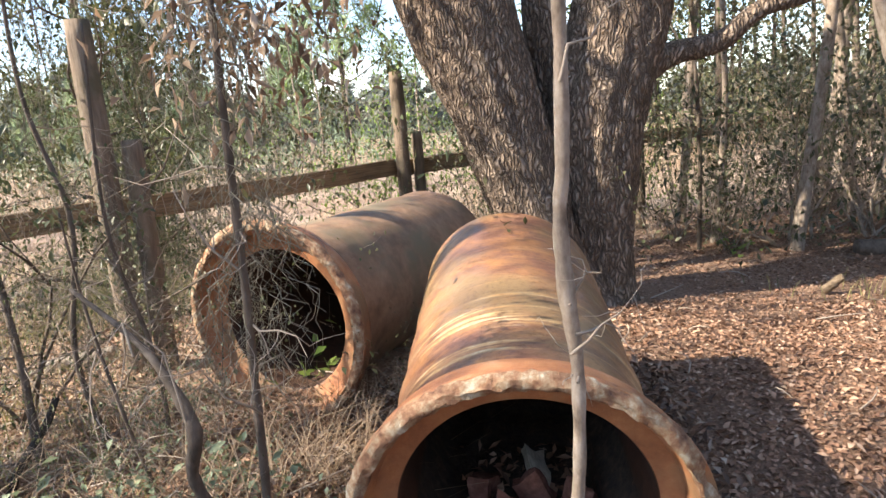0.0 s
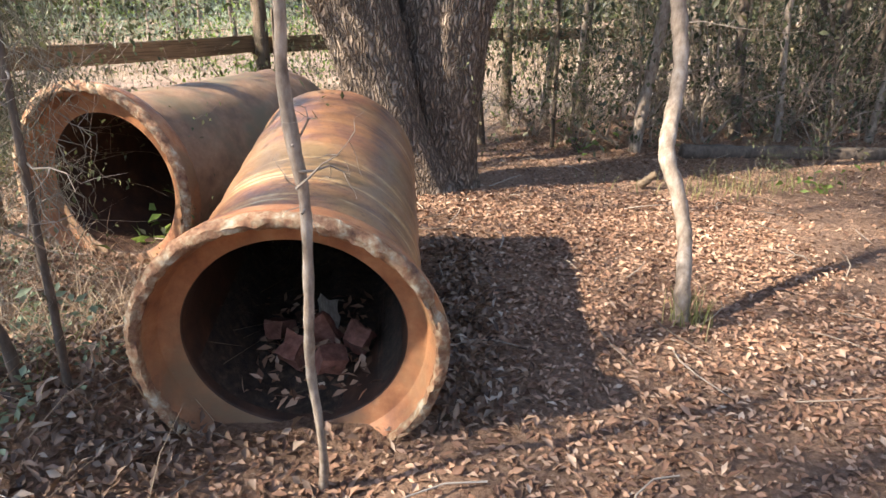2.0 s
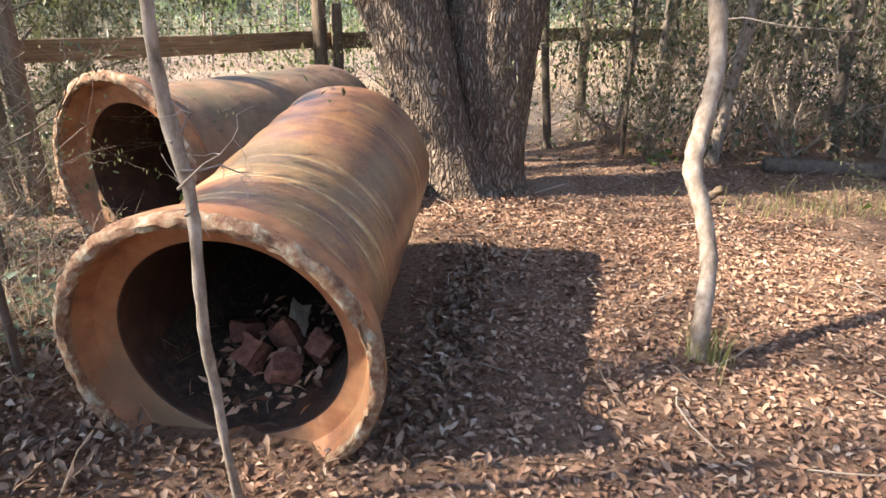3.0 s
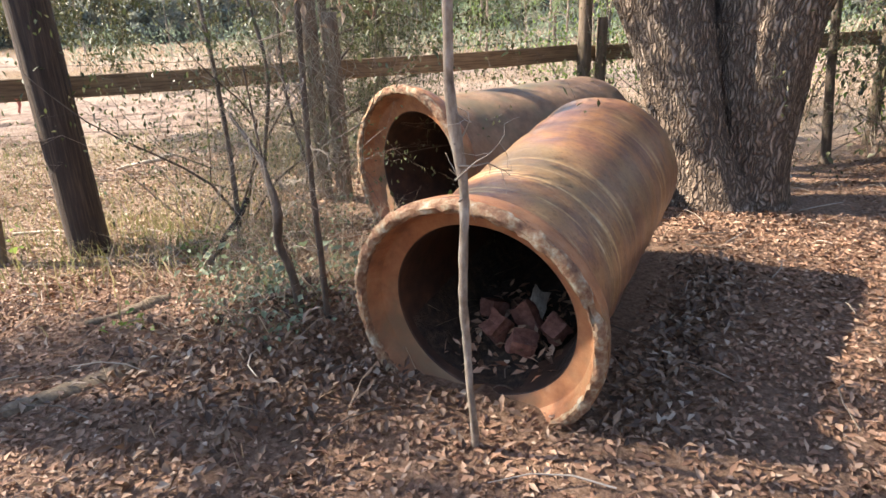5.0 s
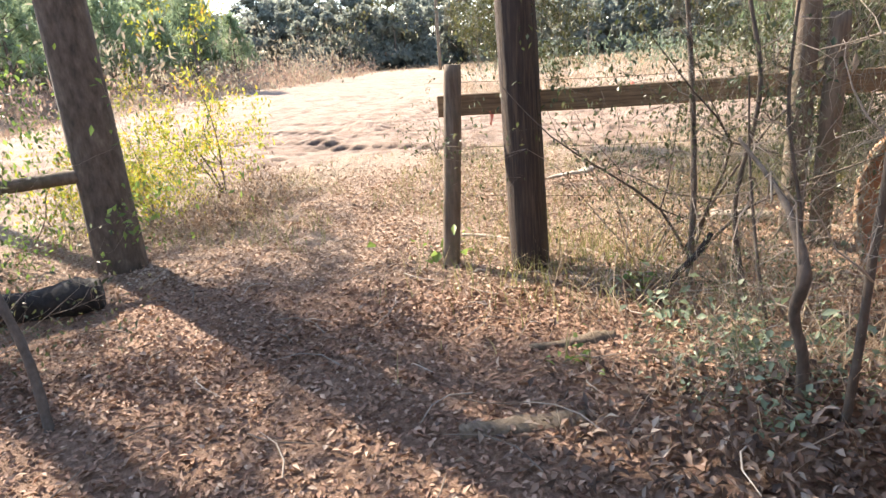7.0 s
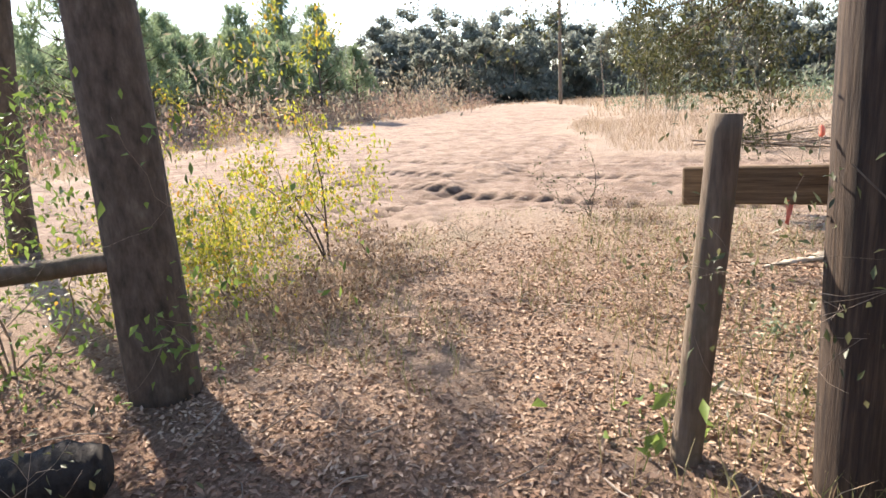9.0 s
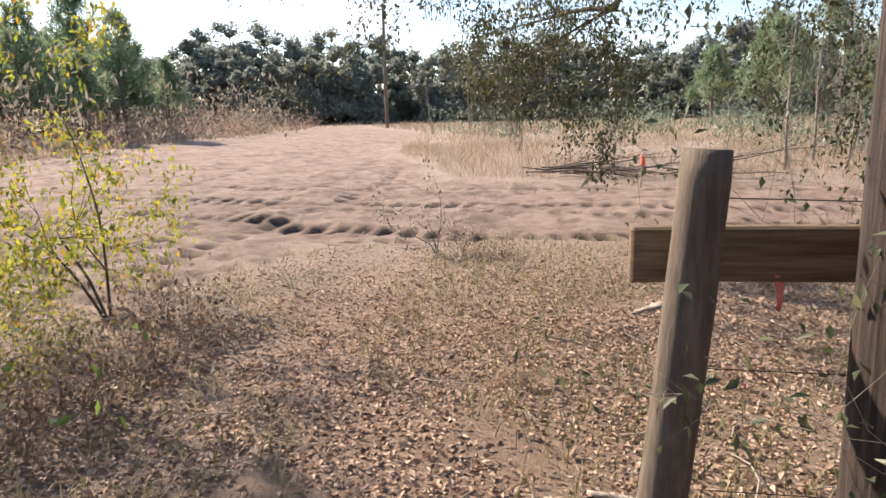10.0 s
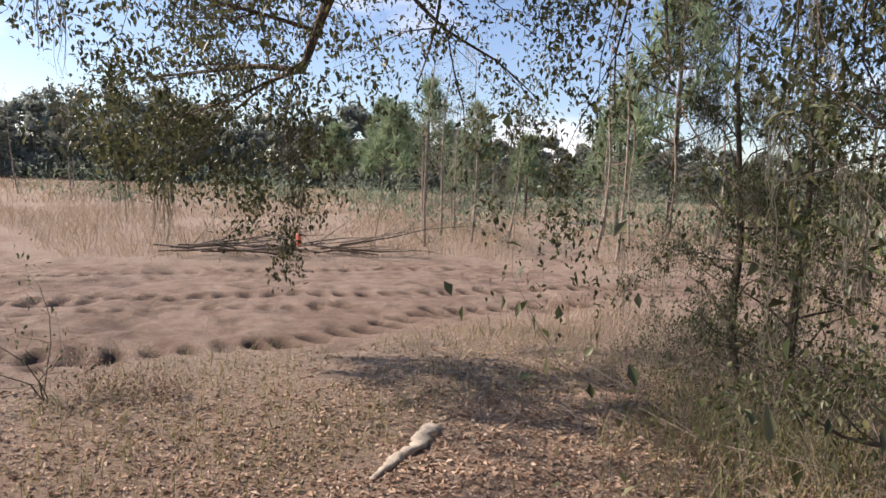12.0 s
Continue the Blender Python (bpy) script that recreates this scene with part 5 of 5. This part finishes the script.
# ---- field and distance ----
bare = [woods_tree(3.3 + 0.5 * k, 0.03, (0.15, 0.1), 260 + 120 * k, 320 + k, "field_tree", "slender pale multi-limbed young tree almost bare", STEM, PALELEAF, "bare field trees", 0.12, 0.05, 14) for k in range(3)]
scatter(bare, [(-11.15, 12.4), (-11.5, 13.0), (-12.2, 15.2), (-11.7, 16.0), (-10.8, 14.2), (-10.5, 15.1), (-9.75, 14.0), (-12.9, 17.4), (-7.5, 13.6), (-6.9, 12.9), (-6.4, 15.5), (-7.4, 16.5), (-5.2, 13.8), (-33, 18), (-30, 21), (-13.6, 18.6), (-10.0, 17.5), (-8.8, 19.5), (-4.0, 12.6), (-2.6, 13.5)], 0.85, 1.2, 12)
snag = woods_tree(5.5, 0.05, (0.2, 0.1), 40, 330, "snag", "thin leafless dead tree beside the sandy road", STEM, PALELEAF, "snags", 0.4, 0.08, 9)
for k, (x, y, s) in enumerate(((-62, 12.0, 1.0), (-58, 13.2, 0.9), (-55, 15.0, 0.7), (-40, 19.5, 0.9), (-37, 20.5, 1.0))):
    place(snag, x, y, s, 70 * k, copy=k > 0)


def pine(h, seed):
    """A young pine: a straight stem with whorls of needle tufts."""
    global rng
    rng = np.random.default_rng(seed)
    th = thing("young_pine", "young green pine tree at the field edge", "pine tree", "young pines")
    m = Mesh()
    tube(m, [(0, 0, -0.1, 0.07), (0.03, 0, h * 0.5, 0.05), (0, 0.02, h, 0.015)], 7, 12, 0.06)
    make("trunk", m, DARKBARK, th)
    b, t = Mesh(), []
    z = h * 0.25
    while z < h:
        for a in rng.random(5) * 6.28:
            L = (h - z) * 0.34 + 0.2
            e = np.array([math.cos(a) * L, math.sin(a) * L, z + L * 0.55])
            tube(b, [(0, 0, z, 0.02), (*(e * 0.5 + np.array([0, 0, z * 0.45])), 0.014), (*e, 0.006)], 4, 4, cap=False)
            t += [e, e * 0.8 + np.array([0, 0, z * 0.17])]
        z += h * 0.1
    t.append(np.array([0, 0, h]))
    make("limb", b, DARKBARK, th)
    n = Mesh()
    leaves(n, around(t, 34, 0.05), 0.42, 0.045, -0.25, 0.8, 0.1)
    make("needles", n, PINELEAF, th)
    return th


pines = [pine(4.2, 341), pine(5.2, 342), pine(3.4, 343)]
scatter(pines, spots_in(64, -66, -34, -24, 8, lambda x, y: y < 1 - (x + 34) * 0.55 - 6, 13, 2.0) + spots_in(7, -40, -18, 30, 46, lambda x, y: True, 14, 2.5) + [(-9.2, 23.0), (-7.6, 24.5), (-13.8, 26.0)], 0.75, 1.45, 13)

# power pole far down the road
m = Mesh()
tube(m, [(0, 0, -0.3, 0.19), (0, 0, 6, 0.16), (0.05, 0, 11.4, 0.12)], 10, 10, 0.02)
pole = thing("utility_pole", "tall grey wooden power pole far down the road", "utility pole", m=pose(-60, 25.5, gz(-60, 25.5)))
make("pole", m, POSTWOOD, pole)
m = Mesh()
tube(m, [(0.16, 0.1, 10.0, 0.16), (0.16, 0.1, 10.7, 0.16)], 10, 3)
make("transformer", m, TARWOOD, pole)


def knob(m, c, r, n=9):
    """A lumpy round mass of leaves."""
    a, e = np.meshgrid(np.linspace(0, 2 * math.pi, n, endpoint=False), np.linspace(-1.45, 1.45, 6))
    k = r * (0.8 + 0.35 * rng.random(a.shape))
    v = np.stack([c[0] + k * np.cos(e) * np.cos(a), c[1] + k * np.cos(e) * np.sin(a), c[2] + 0.8 * k * np.sin(e)], -1)
    i, j = np.arange(5)[:, None] * n, np.arange(n)[None, :]
    m.add_quads(v, np.stack([i + j, i + (j + 1) % n, i + n + (j + 1) % n, i + n + j], -1).reshape(-1, 4))


def tufts(m, p, size):
    """Single small leaf masses turned at random."""
    n = len(p)
    d, e = rng.normal(size=(2, n, 3))
    d *= (size * (0.5 + 0.6 * rng.random(n)) / (np.linalg.norm(d, axis=1) + 1e-9))[:, None]
    e *= (0.3 * size / (np.linalg.norm(e, axis=1) + 1e-9))[:, None]
    m.add_quads(np.stack([p - d * 0.5, p + e, p + d * 0.5, p - e], 1), np.arange(4 * n).reshape(n, 4))


def tree_line(name, label, a0, a1, step, dist, height, size, seed, leaf, rows=3):
    """Far woods: row behind row of round-crowned trees, each with knobs of leaves."""
    global rng
    rng = np.random.default_rng(seed)
    lv, tr = Mesh(), Mesh()
    for row in range(rows):
        for deg in np.arange(a0, a1, step):
            a = radians(deg + step * 0.9 * (rng.random() - 0.5))
            d = dist(deg) * (1 + 0.09 * row + 0.05 * rng.random())
            h = height(deg) * (0.7 + 0.35 * float(vnoise(np.array(deg * 1.0), np.array(row * 7.0), 5.0, seed)) + 0.28 * rng.random()) * (0.72 + 0.2 * row)
            x, y = -2 + d * math.cos(a), d * math.sin(a)
            z0 = gz(x, y)
            tube(tr, [(x, y, z0 - 0.2, 0.017 * h), (x + rng.normal() * 0.03 * h, y, z0 + h * 0.7, 0.008 * h)], 5, 3, cap=False)
            w = h * rng.uniform(0.17, 0.27)
            for k in range(11):
                t = rng.uniform(0.04, 0.92)
                f = np.clip(rng.normal(size=2), -1.5, 1.5) * w * 0.6 * math.sqrt(max(0.03, 1.0 - t))
                r = w * rng.uniform(0.42, 0.75) * (1.2 - 0.55 * t)
                c = np.array([x + f[0], y + f[1], z0 + h * t - 0.3 * r])
                knob(lv, c, r * 0.55, 7)
                q = rng.normal(size=(90, 3))
                q[:, 2] = np.abs(q[:, 2]) * 1.0 - 0.25
                q /= np.linalg.norm(q, axis=1)[:, None]
                tufts(lv, c + q * r * (0.5 + 0.7 * rng.random((90, 1))), size)
    tagged(make(name, lv, leaf, smooth=False), label, "woods", kind="stuff")
    tagged(make(name + "_trunks", tr, DARKBARK), label + ", the trunks", "woods", kind="stuff")


def wood_wall(name, label, a0, a1, step, dist, height, size, clumps, spread, seed, leaf, cx=-2.0, cy=0.0, trunks=1.0, rows=2):
    """A wall of woods round the place: trunks and clumps of leaves from the ground to the tops."""
    global rng
    rng = np.random.default_rng(seed)
    lv, tr = Mesh(), Mesh()
    for deg in np.arange(a0, a1, step):
        for row in range(rows):
            a = radians(deg + step * (rng.random() - 0.5))
            d = dist(deg) * (1 + 0.1 * row + 0.06 * rng.random())
            h = height(deg) * (0.75 + 0.45 * float(vnoise(np.array(deg * 1.0), np.array(row * 7.0), 4.5, seed)) + 0.2 * rng.random()) * (1 + 0.12 * row)
            x, y = cx + d * math.cos(a), cy + d * math.sin(a)
            z0 = gz(x, y)
            if row == 0 and rng.random() < trunks:
                tube(tr, [(x, y, z0 - 0.2, 0.016 * h), (x + rng.normal() * 0.03 * h, y, z0 + h * 0.8, 0.007 * h)], 5, 3, cap=False)
            c = rng.normal(size=(clumps, 3)) * spread
            c[:, 2] = (0.04 + 0.88 * rng.random(clumps)) * h
            p = np.repeat(c, 13, 0)
            q = rng.normal(size=p.shape)
            q /= np.linalg.norm(q, axis=1)[:, None]
            p = p + q * spread * (0.75 * rng.random((len(p), 1)) ** 0.4)
            leaves(lv, p + np.array([x, y, z0]), size, size * 0.75, 0.0, 1.0, 0.1)
    tagged(make(name, lv, leaf), label, "woods", kind="stuff")
    tagged(make(name + "_trunks", tr, DARKBARK), label + ", the trunks", "woods", kind="stuff")


def far_dist(deg):
    return 100 + 14 * float(vnoise(np.array(deg), np.array(3.0), 9, 50)) - 24 * max(0.0, math.cos(radians(deg - 108))) - 14 * max(0.0, math.cos(radians(deg - 240)))


tree_line("far_woods", "round-crowned woods across the field, haze painted into their grey-green", 60, 302, 1.15, far_dist, lambda d: 12.5 * (0.50 + 0.48 * max(0.0, math.cos(radians(d - 180)))), 0.75, 71, HAZEDLEAF)
wood_wall("back_woods", "dense dark woods closing the clearing", -110, 86, 1.3, lambda d: 15.0 + 4 * float(vnoise(np.array(d), np.array(1.0), 12, 55)), lambda d: 6.5, 0.14, 30, 0.9, 72, WOODLEAF, 1.0, 1.0)


def scrub(name, label, leaf, n, ok, h, size, seed, x0, x1, y0, y1):
    """Low scrub of many small clumps."""
    global rng
    rng = np.random.default_rng(seed)
    lv = Mesh()
    for x, y in spots_in(n, x0, x1, y0, y1, ok, seed, 0.6):
        s = h * (0.5 + rng.random())
        p = rng.normal(size=(90, 3)) * np.array([0.5 * s, 0.5 * s, 0]) + np.array([x, y, gz(x, y)])
        p[:, 2] += s * rng.random(90) ** 1.4
        leaves(lv, p, size, size * 0.3, -0.8, 0.6, 0.1)
    tagged(make(name, lv, leaf), label, "scrub", kind="stuff")


off_road = lambda x, y: float(sand(np.array(x), np.array(y))) < 0.05 and math.hypot(x + 3, y) > 16
scrub("red_scrub", "reddish brown winter scrub at the field edge", REDSCRUB, 420, lambda x, y: off_road(x, y) and y < 3 - (x + 30) * 0.55 - 2, 1.5, 0.22, 73, -72, -20, -22, 30)
scrub("grey_scrub", "tall grey-brown bare brush between the pines", GREYSCRUB, 130, lambda x, y: off_road(x, y) and y < 3 - (x + 30) * 0.55 - 3, 3.0, 0.4, 75, -72, -30, -22, 26)
scrub("green_scrub", "olive green scrub across the field", PALELEAF, 150, off_road, 1.3, 0.25, 74, -40, 2, 18, 46)


def blades(m, p, h, w, lean=0.35):
    """Grass: a bent blade of two quads at each point."""
    n = len(p)
    a = rng.random(n) * 6.28
    H = (h * (0.55 + 0.7 * rng.random(n)))[:, None]
    d = np.stack([np.cos(a), np.sin(a), np.zeros(n)], 1) * lean * (0.3 + rng.random((n, 1)))
    b = rng.random(n) * 6.28
    s = np.stack([np.cos(b), np.sin(b), np.zeros(n)], 1) * w * 0.5
    up = np.array([0, 0, 1.0])
    v = np.stack([p - s, p + s, p + H * (0.55 * up + 0.35 * d) + s * 0.8, p + H * (0.55 * up + 0.35 * d) - s * 0.8, p + H * (0.95 * up + d) + s * 0.15, p + H * (0.95 * up + d) - s * 0.15], 1)
    i = np.arange(n)[:, None] * 6
    m.add_quads(v, np.concatenate([i + np.array([0, 1, 2, 3]), i + np.array([3, 2, 4, 5])]))


def on_ground(x, y, dz=0.0):
    return np.column_stack([x, y, ground_z(x, y) + dz])


def field_grass():
    global rng
    rng = np.random.default_rng(81)
    m = Mesh()
    for r0, r1, n, h, w in ((6, 14, 34000, 0.34, 0.006), (14, 30, 70000, 0.36, 0.010), (30, 75, 60000, 0.6, 0.03)):
        r = np.sqrt(rng.uniform(r0 ** 2, r1 ** 2, n))
        a = rng.uniform(radians(62), radians(250), n)
        x, y = -3 + r * np.cos(a), r * np.sin(a)
        keep = (sand(x, y) < 0.12) & (woods(x, y) < 0.12) & (vnoise(x, y, 1.6, 82) + 0.5 * vnoise(x, y, 0.5, 83) > 0.55)
        keep &= (seg_dist(x, y, ROAD) > 0.4) & ~((x > -9) & (y < 4.5))
        x, y = x[keep], y[keep]
        tall = 0.35 + 0.9 * vnoise(x, y, 2.2, 84)
        blades(m, on_ground(x, y), h * tall, w, 0.95)
    tagged(make("dry_grass", m, GRASS, smooth=False), "tall dry tan grass covering the field", "grass", kind="stuff")
    m = Mesh()
    n = 8500
    x, y = rng.uniform(-9, -3.6, n), rng.uniform(-2.6, 6.5, n)
    keep = (sand(x, y) < 0.35) & (woods(x, y) < 0.45) & (vnoise(x, y, 0.7, 85) > 0.42)
    x, y = x[keep], y[keep]
    blades(m, on_ground(x, y), np.full(len(x), 0.09) * (0.6 + vnoise(x, y, 1.0, 86)), 0.005, 0.7)
    cx = np.concatenate([rng.normal(2.7, 0.4, 160), rng.normal(1.47, 0.05, 60), rng.normal(-3.1, 0.5, 900)])
    cy = np.concatenate([rng.normal(3.4, 0.15, 160), rng.normal(1.0, 0.05, 60), rng.normal(0.9, 0.5, 900)])
    blades(m, on_ground(cx, cy), np.full(len(cx), 0.16), 0.006, 0.5)
    cx, cy = rng.normal(-3.9, 0.45, 1800), rng.normal(4.0, 0.6, 1800)
    blades(m, on_ground(cx, cy), 0.12 + 0.2 * vnoise(cx, cy, 0.4, 87), 0.006, 0.7)
    tagged(make("short_grass", m, GREENGRASS, smooth=False), "short thin yellow-green grass", "grass", kind="stuff")


field_grass()


def litter():
    """Fallen oak leaves, twigs and bark on the ground."""
    global rng
    rng = np.random.default_rng(91)
    parts = []
    for x0, x1, y0, y1, n in ((-3.2, 2.6, -2.6, 3.2, 68000), (-9.2, -2.6, -2.9, 6.2, 120000), (1.0, 6.5, 0.2, 7.5, 20000), (-2.5, 3, 2.5, 6.0, 9000)):
        x, y = rng.uniform(x0, x1, n), rng.uniform(y0, y1, n)
        thick = np.clip(1.75 - np.hypot((x + 3.4) / 3.2, (y - 0.6) / 3.4), 0.0, 1) if x0 < -5 else 1.0
        keep = (sand(x, y) < 0.3 + 0.4 * rng.random(n)) & (vnoise(x, y, 0.5, 92) + 0.3 * rng.random(n) > 0.3) & (rng.random(n) < thick)
        parts.append(np.column_stack([x[keep], y[keep]]))
    q = np.concatenate(parts)

    def outside(q):
        """Drops what would lie inside the pipes."""
        for cx, cy, t, L, R in ((-0.096, 0.105, 3.5, 1.75, 0.36), (-1.432, 1.646, -17.8, 1.9, 0.4)):
            c, s = math.cos(radians(t)), math.sin(radians(t))
            u, v = (q[:, 0] - cx) * c + (q[:, 1] - cy) * s, -(q[:, 0] - cx) * s + (q[:, 1] - cy) * c
            q = q[~((np.abs(u) < R) & (v > 0.1) & (v < L))]
        return q

    q = outside(q)
    open_side = woods(q[:, 0], q[:, 1]) + 0.3 * (vnoise(q[:, 0], q[:, 1], 0.8, 93) - 0.5) < 0.62
    for name, sel, mat, label in (("leaf_litter", ~open_side, LITTER, "thick brown fallen oak leaves covering the ground"), ("path_litter", open_side, PATHLITTER, "paler tan fallen leaves along the path")):
        m, p = Mesh(), q[sel]
        big = rng.random(len(p)) < 0.22
        leaves(m, on_ground(p[~big, 0], p[~big, 1], 0.005), 0.031, 0.0145, 0.0, 0.26, 0.3)
        leaves(m, on_ground(p[big, 0], p[big, 1], 0.008), 0.044, 0.02, -0.05, 0.4, 0.4)
        tagged(make(name, m, mat), label, "leaf litter", kind="stuff")
    # leaves heaped against the pipes, coloured dark for the shade there
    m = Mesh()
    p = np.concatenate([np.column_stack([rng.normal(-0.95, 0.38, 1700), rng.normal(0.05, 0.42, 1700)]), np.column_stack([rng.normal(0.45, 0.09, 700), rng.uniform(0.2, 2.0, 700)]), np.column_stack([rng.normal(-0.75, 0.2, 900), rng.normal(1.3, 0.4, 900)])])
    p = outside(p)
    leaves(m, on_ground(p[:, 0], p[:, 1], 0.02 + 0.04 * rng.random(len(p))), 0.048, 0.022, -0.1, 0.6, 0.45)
    tagged(make("damp_leaves", m, SHADELEAF), "dark brown oak leaves heaped beside the clay pipes, toned down for the shade there", "leaf litter", kind="stuff")
    # pale straw and stalks among the twigs
    m = Mesh()
    p = np.concatenate([np.column_stack([rng.normal(-0.85, 0.3, 700), rng.normal(1.0, 0.45, 700)]), np.column_stack([rng.normal(-2.0, 0.7, 900), rng.normal(1.0, 0.6, 900)])])
    p = outside(p)
    blades(m, on_ground(p[:, 0], p[:, 1], 0.03), np.full(len(p), 0.2), 0.0045, 1.7)
    tagged(make("straw", m, GRASS, smooth=False), "pale dry straw lying among dead twigs", "straw", kind="stuff")
    t = Mesh()
    for k in range(620):
        if k < 300:
            x, y = rng.uniform(-6, 4), rng.uniform(-2.4, 4.5)
        elif k < 520:
            x, y = rng.normal(-2.2, 0.6), rng.normal(1.1, 0.45)
        else:
            x, y = rng.normal(-0.75, 0.35), rng.normal(0.9, 0.4)
        L, a = rng.uniform(0.08, 0.42), rng.random() * 6.28
        z = gz(x, y)
        tube(t, [(x, y, z + 0.012, 0.004), (x + math.cos(a) * L * 0.5, y + math.sin(a) * L * 0.5, z + 0.03 + 0.03 * rng.random(), 0.0035), (x + math.cos(a + 0.3) * L, y + math.sin(a + 0.3) * L, z + 0.01 + 0.06 * rng.random(), 0.002)], 4, 4, cap=False)
    tagged(make("fallen_twigs", t, TWIG), "dead grey-brown twigs scattered on the leaf litter", "twigs", kind="stuff")


litter()
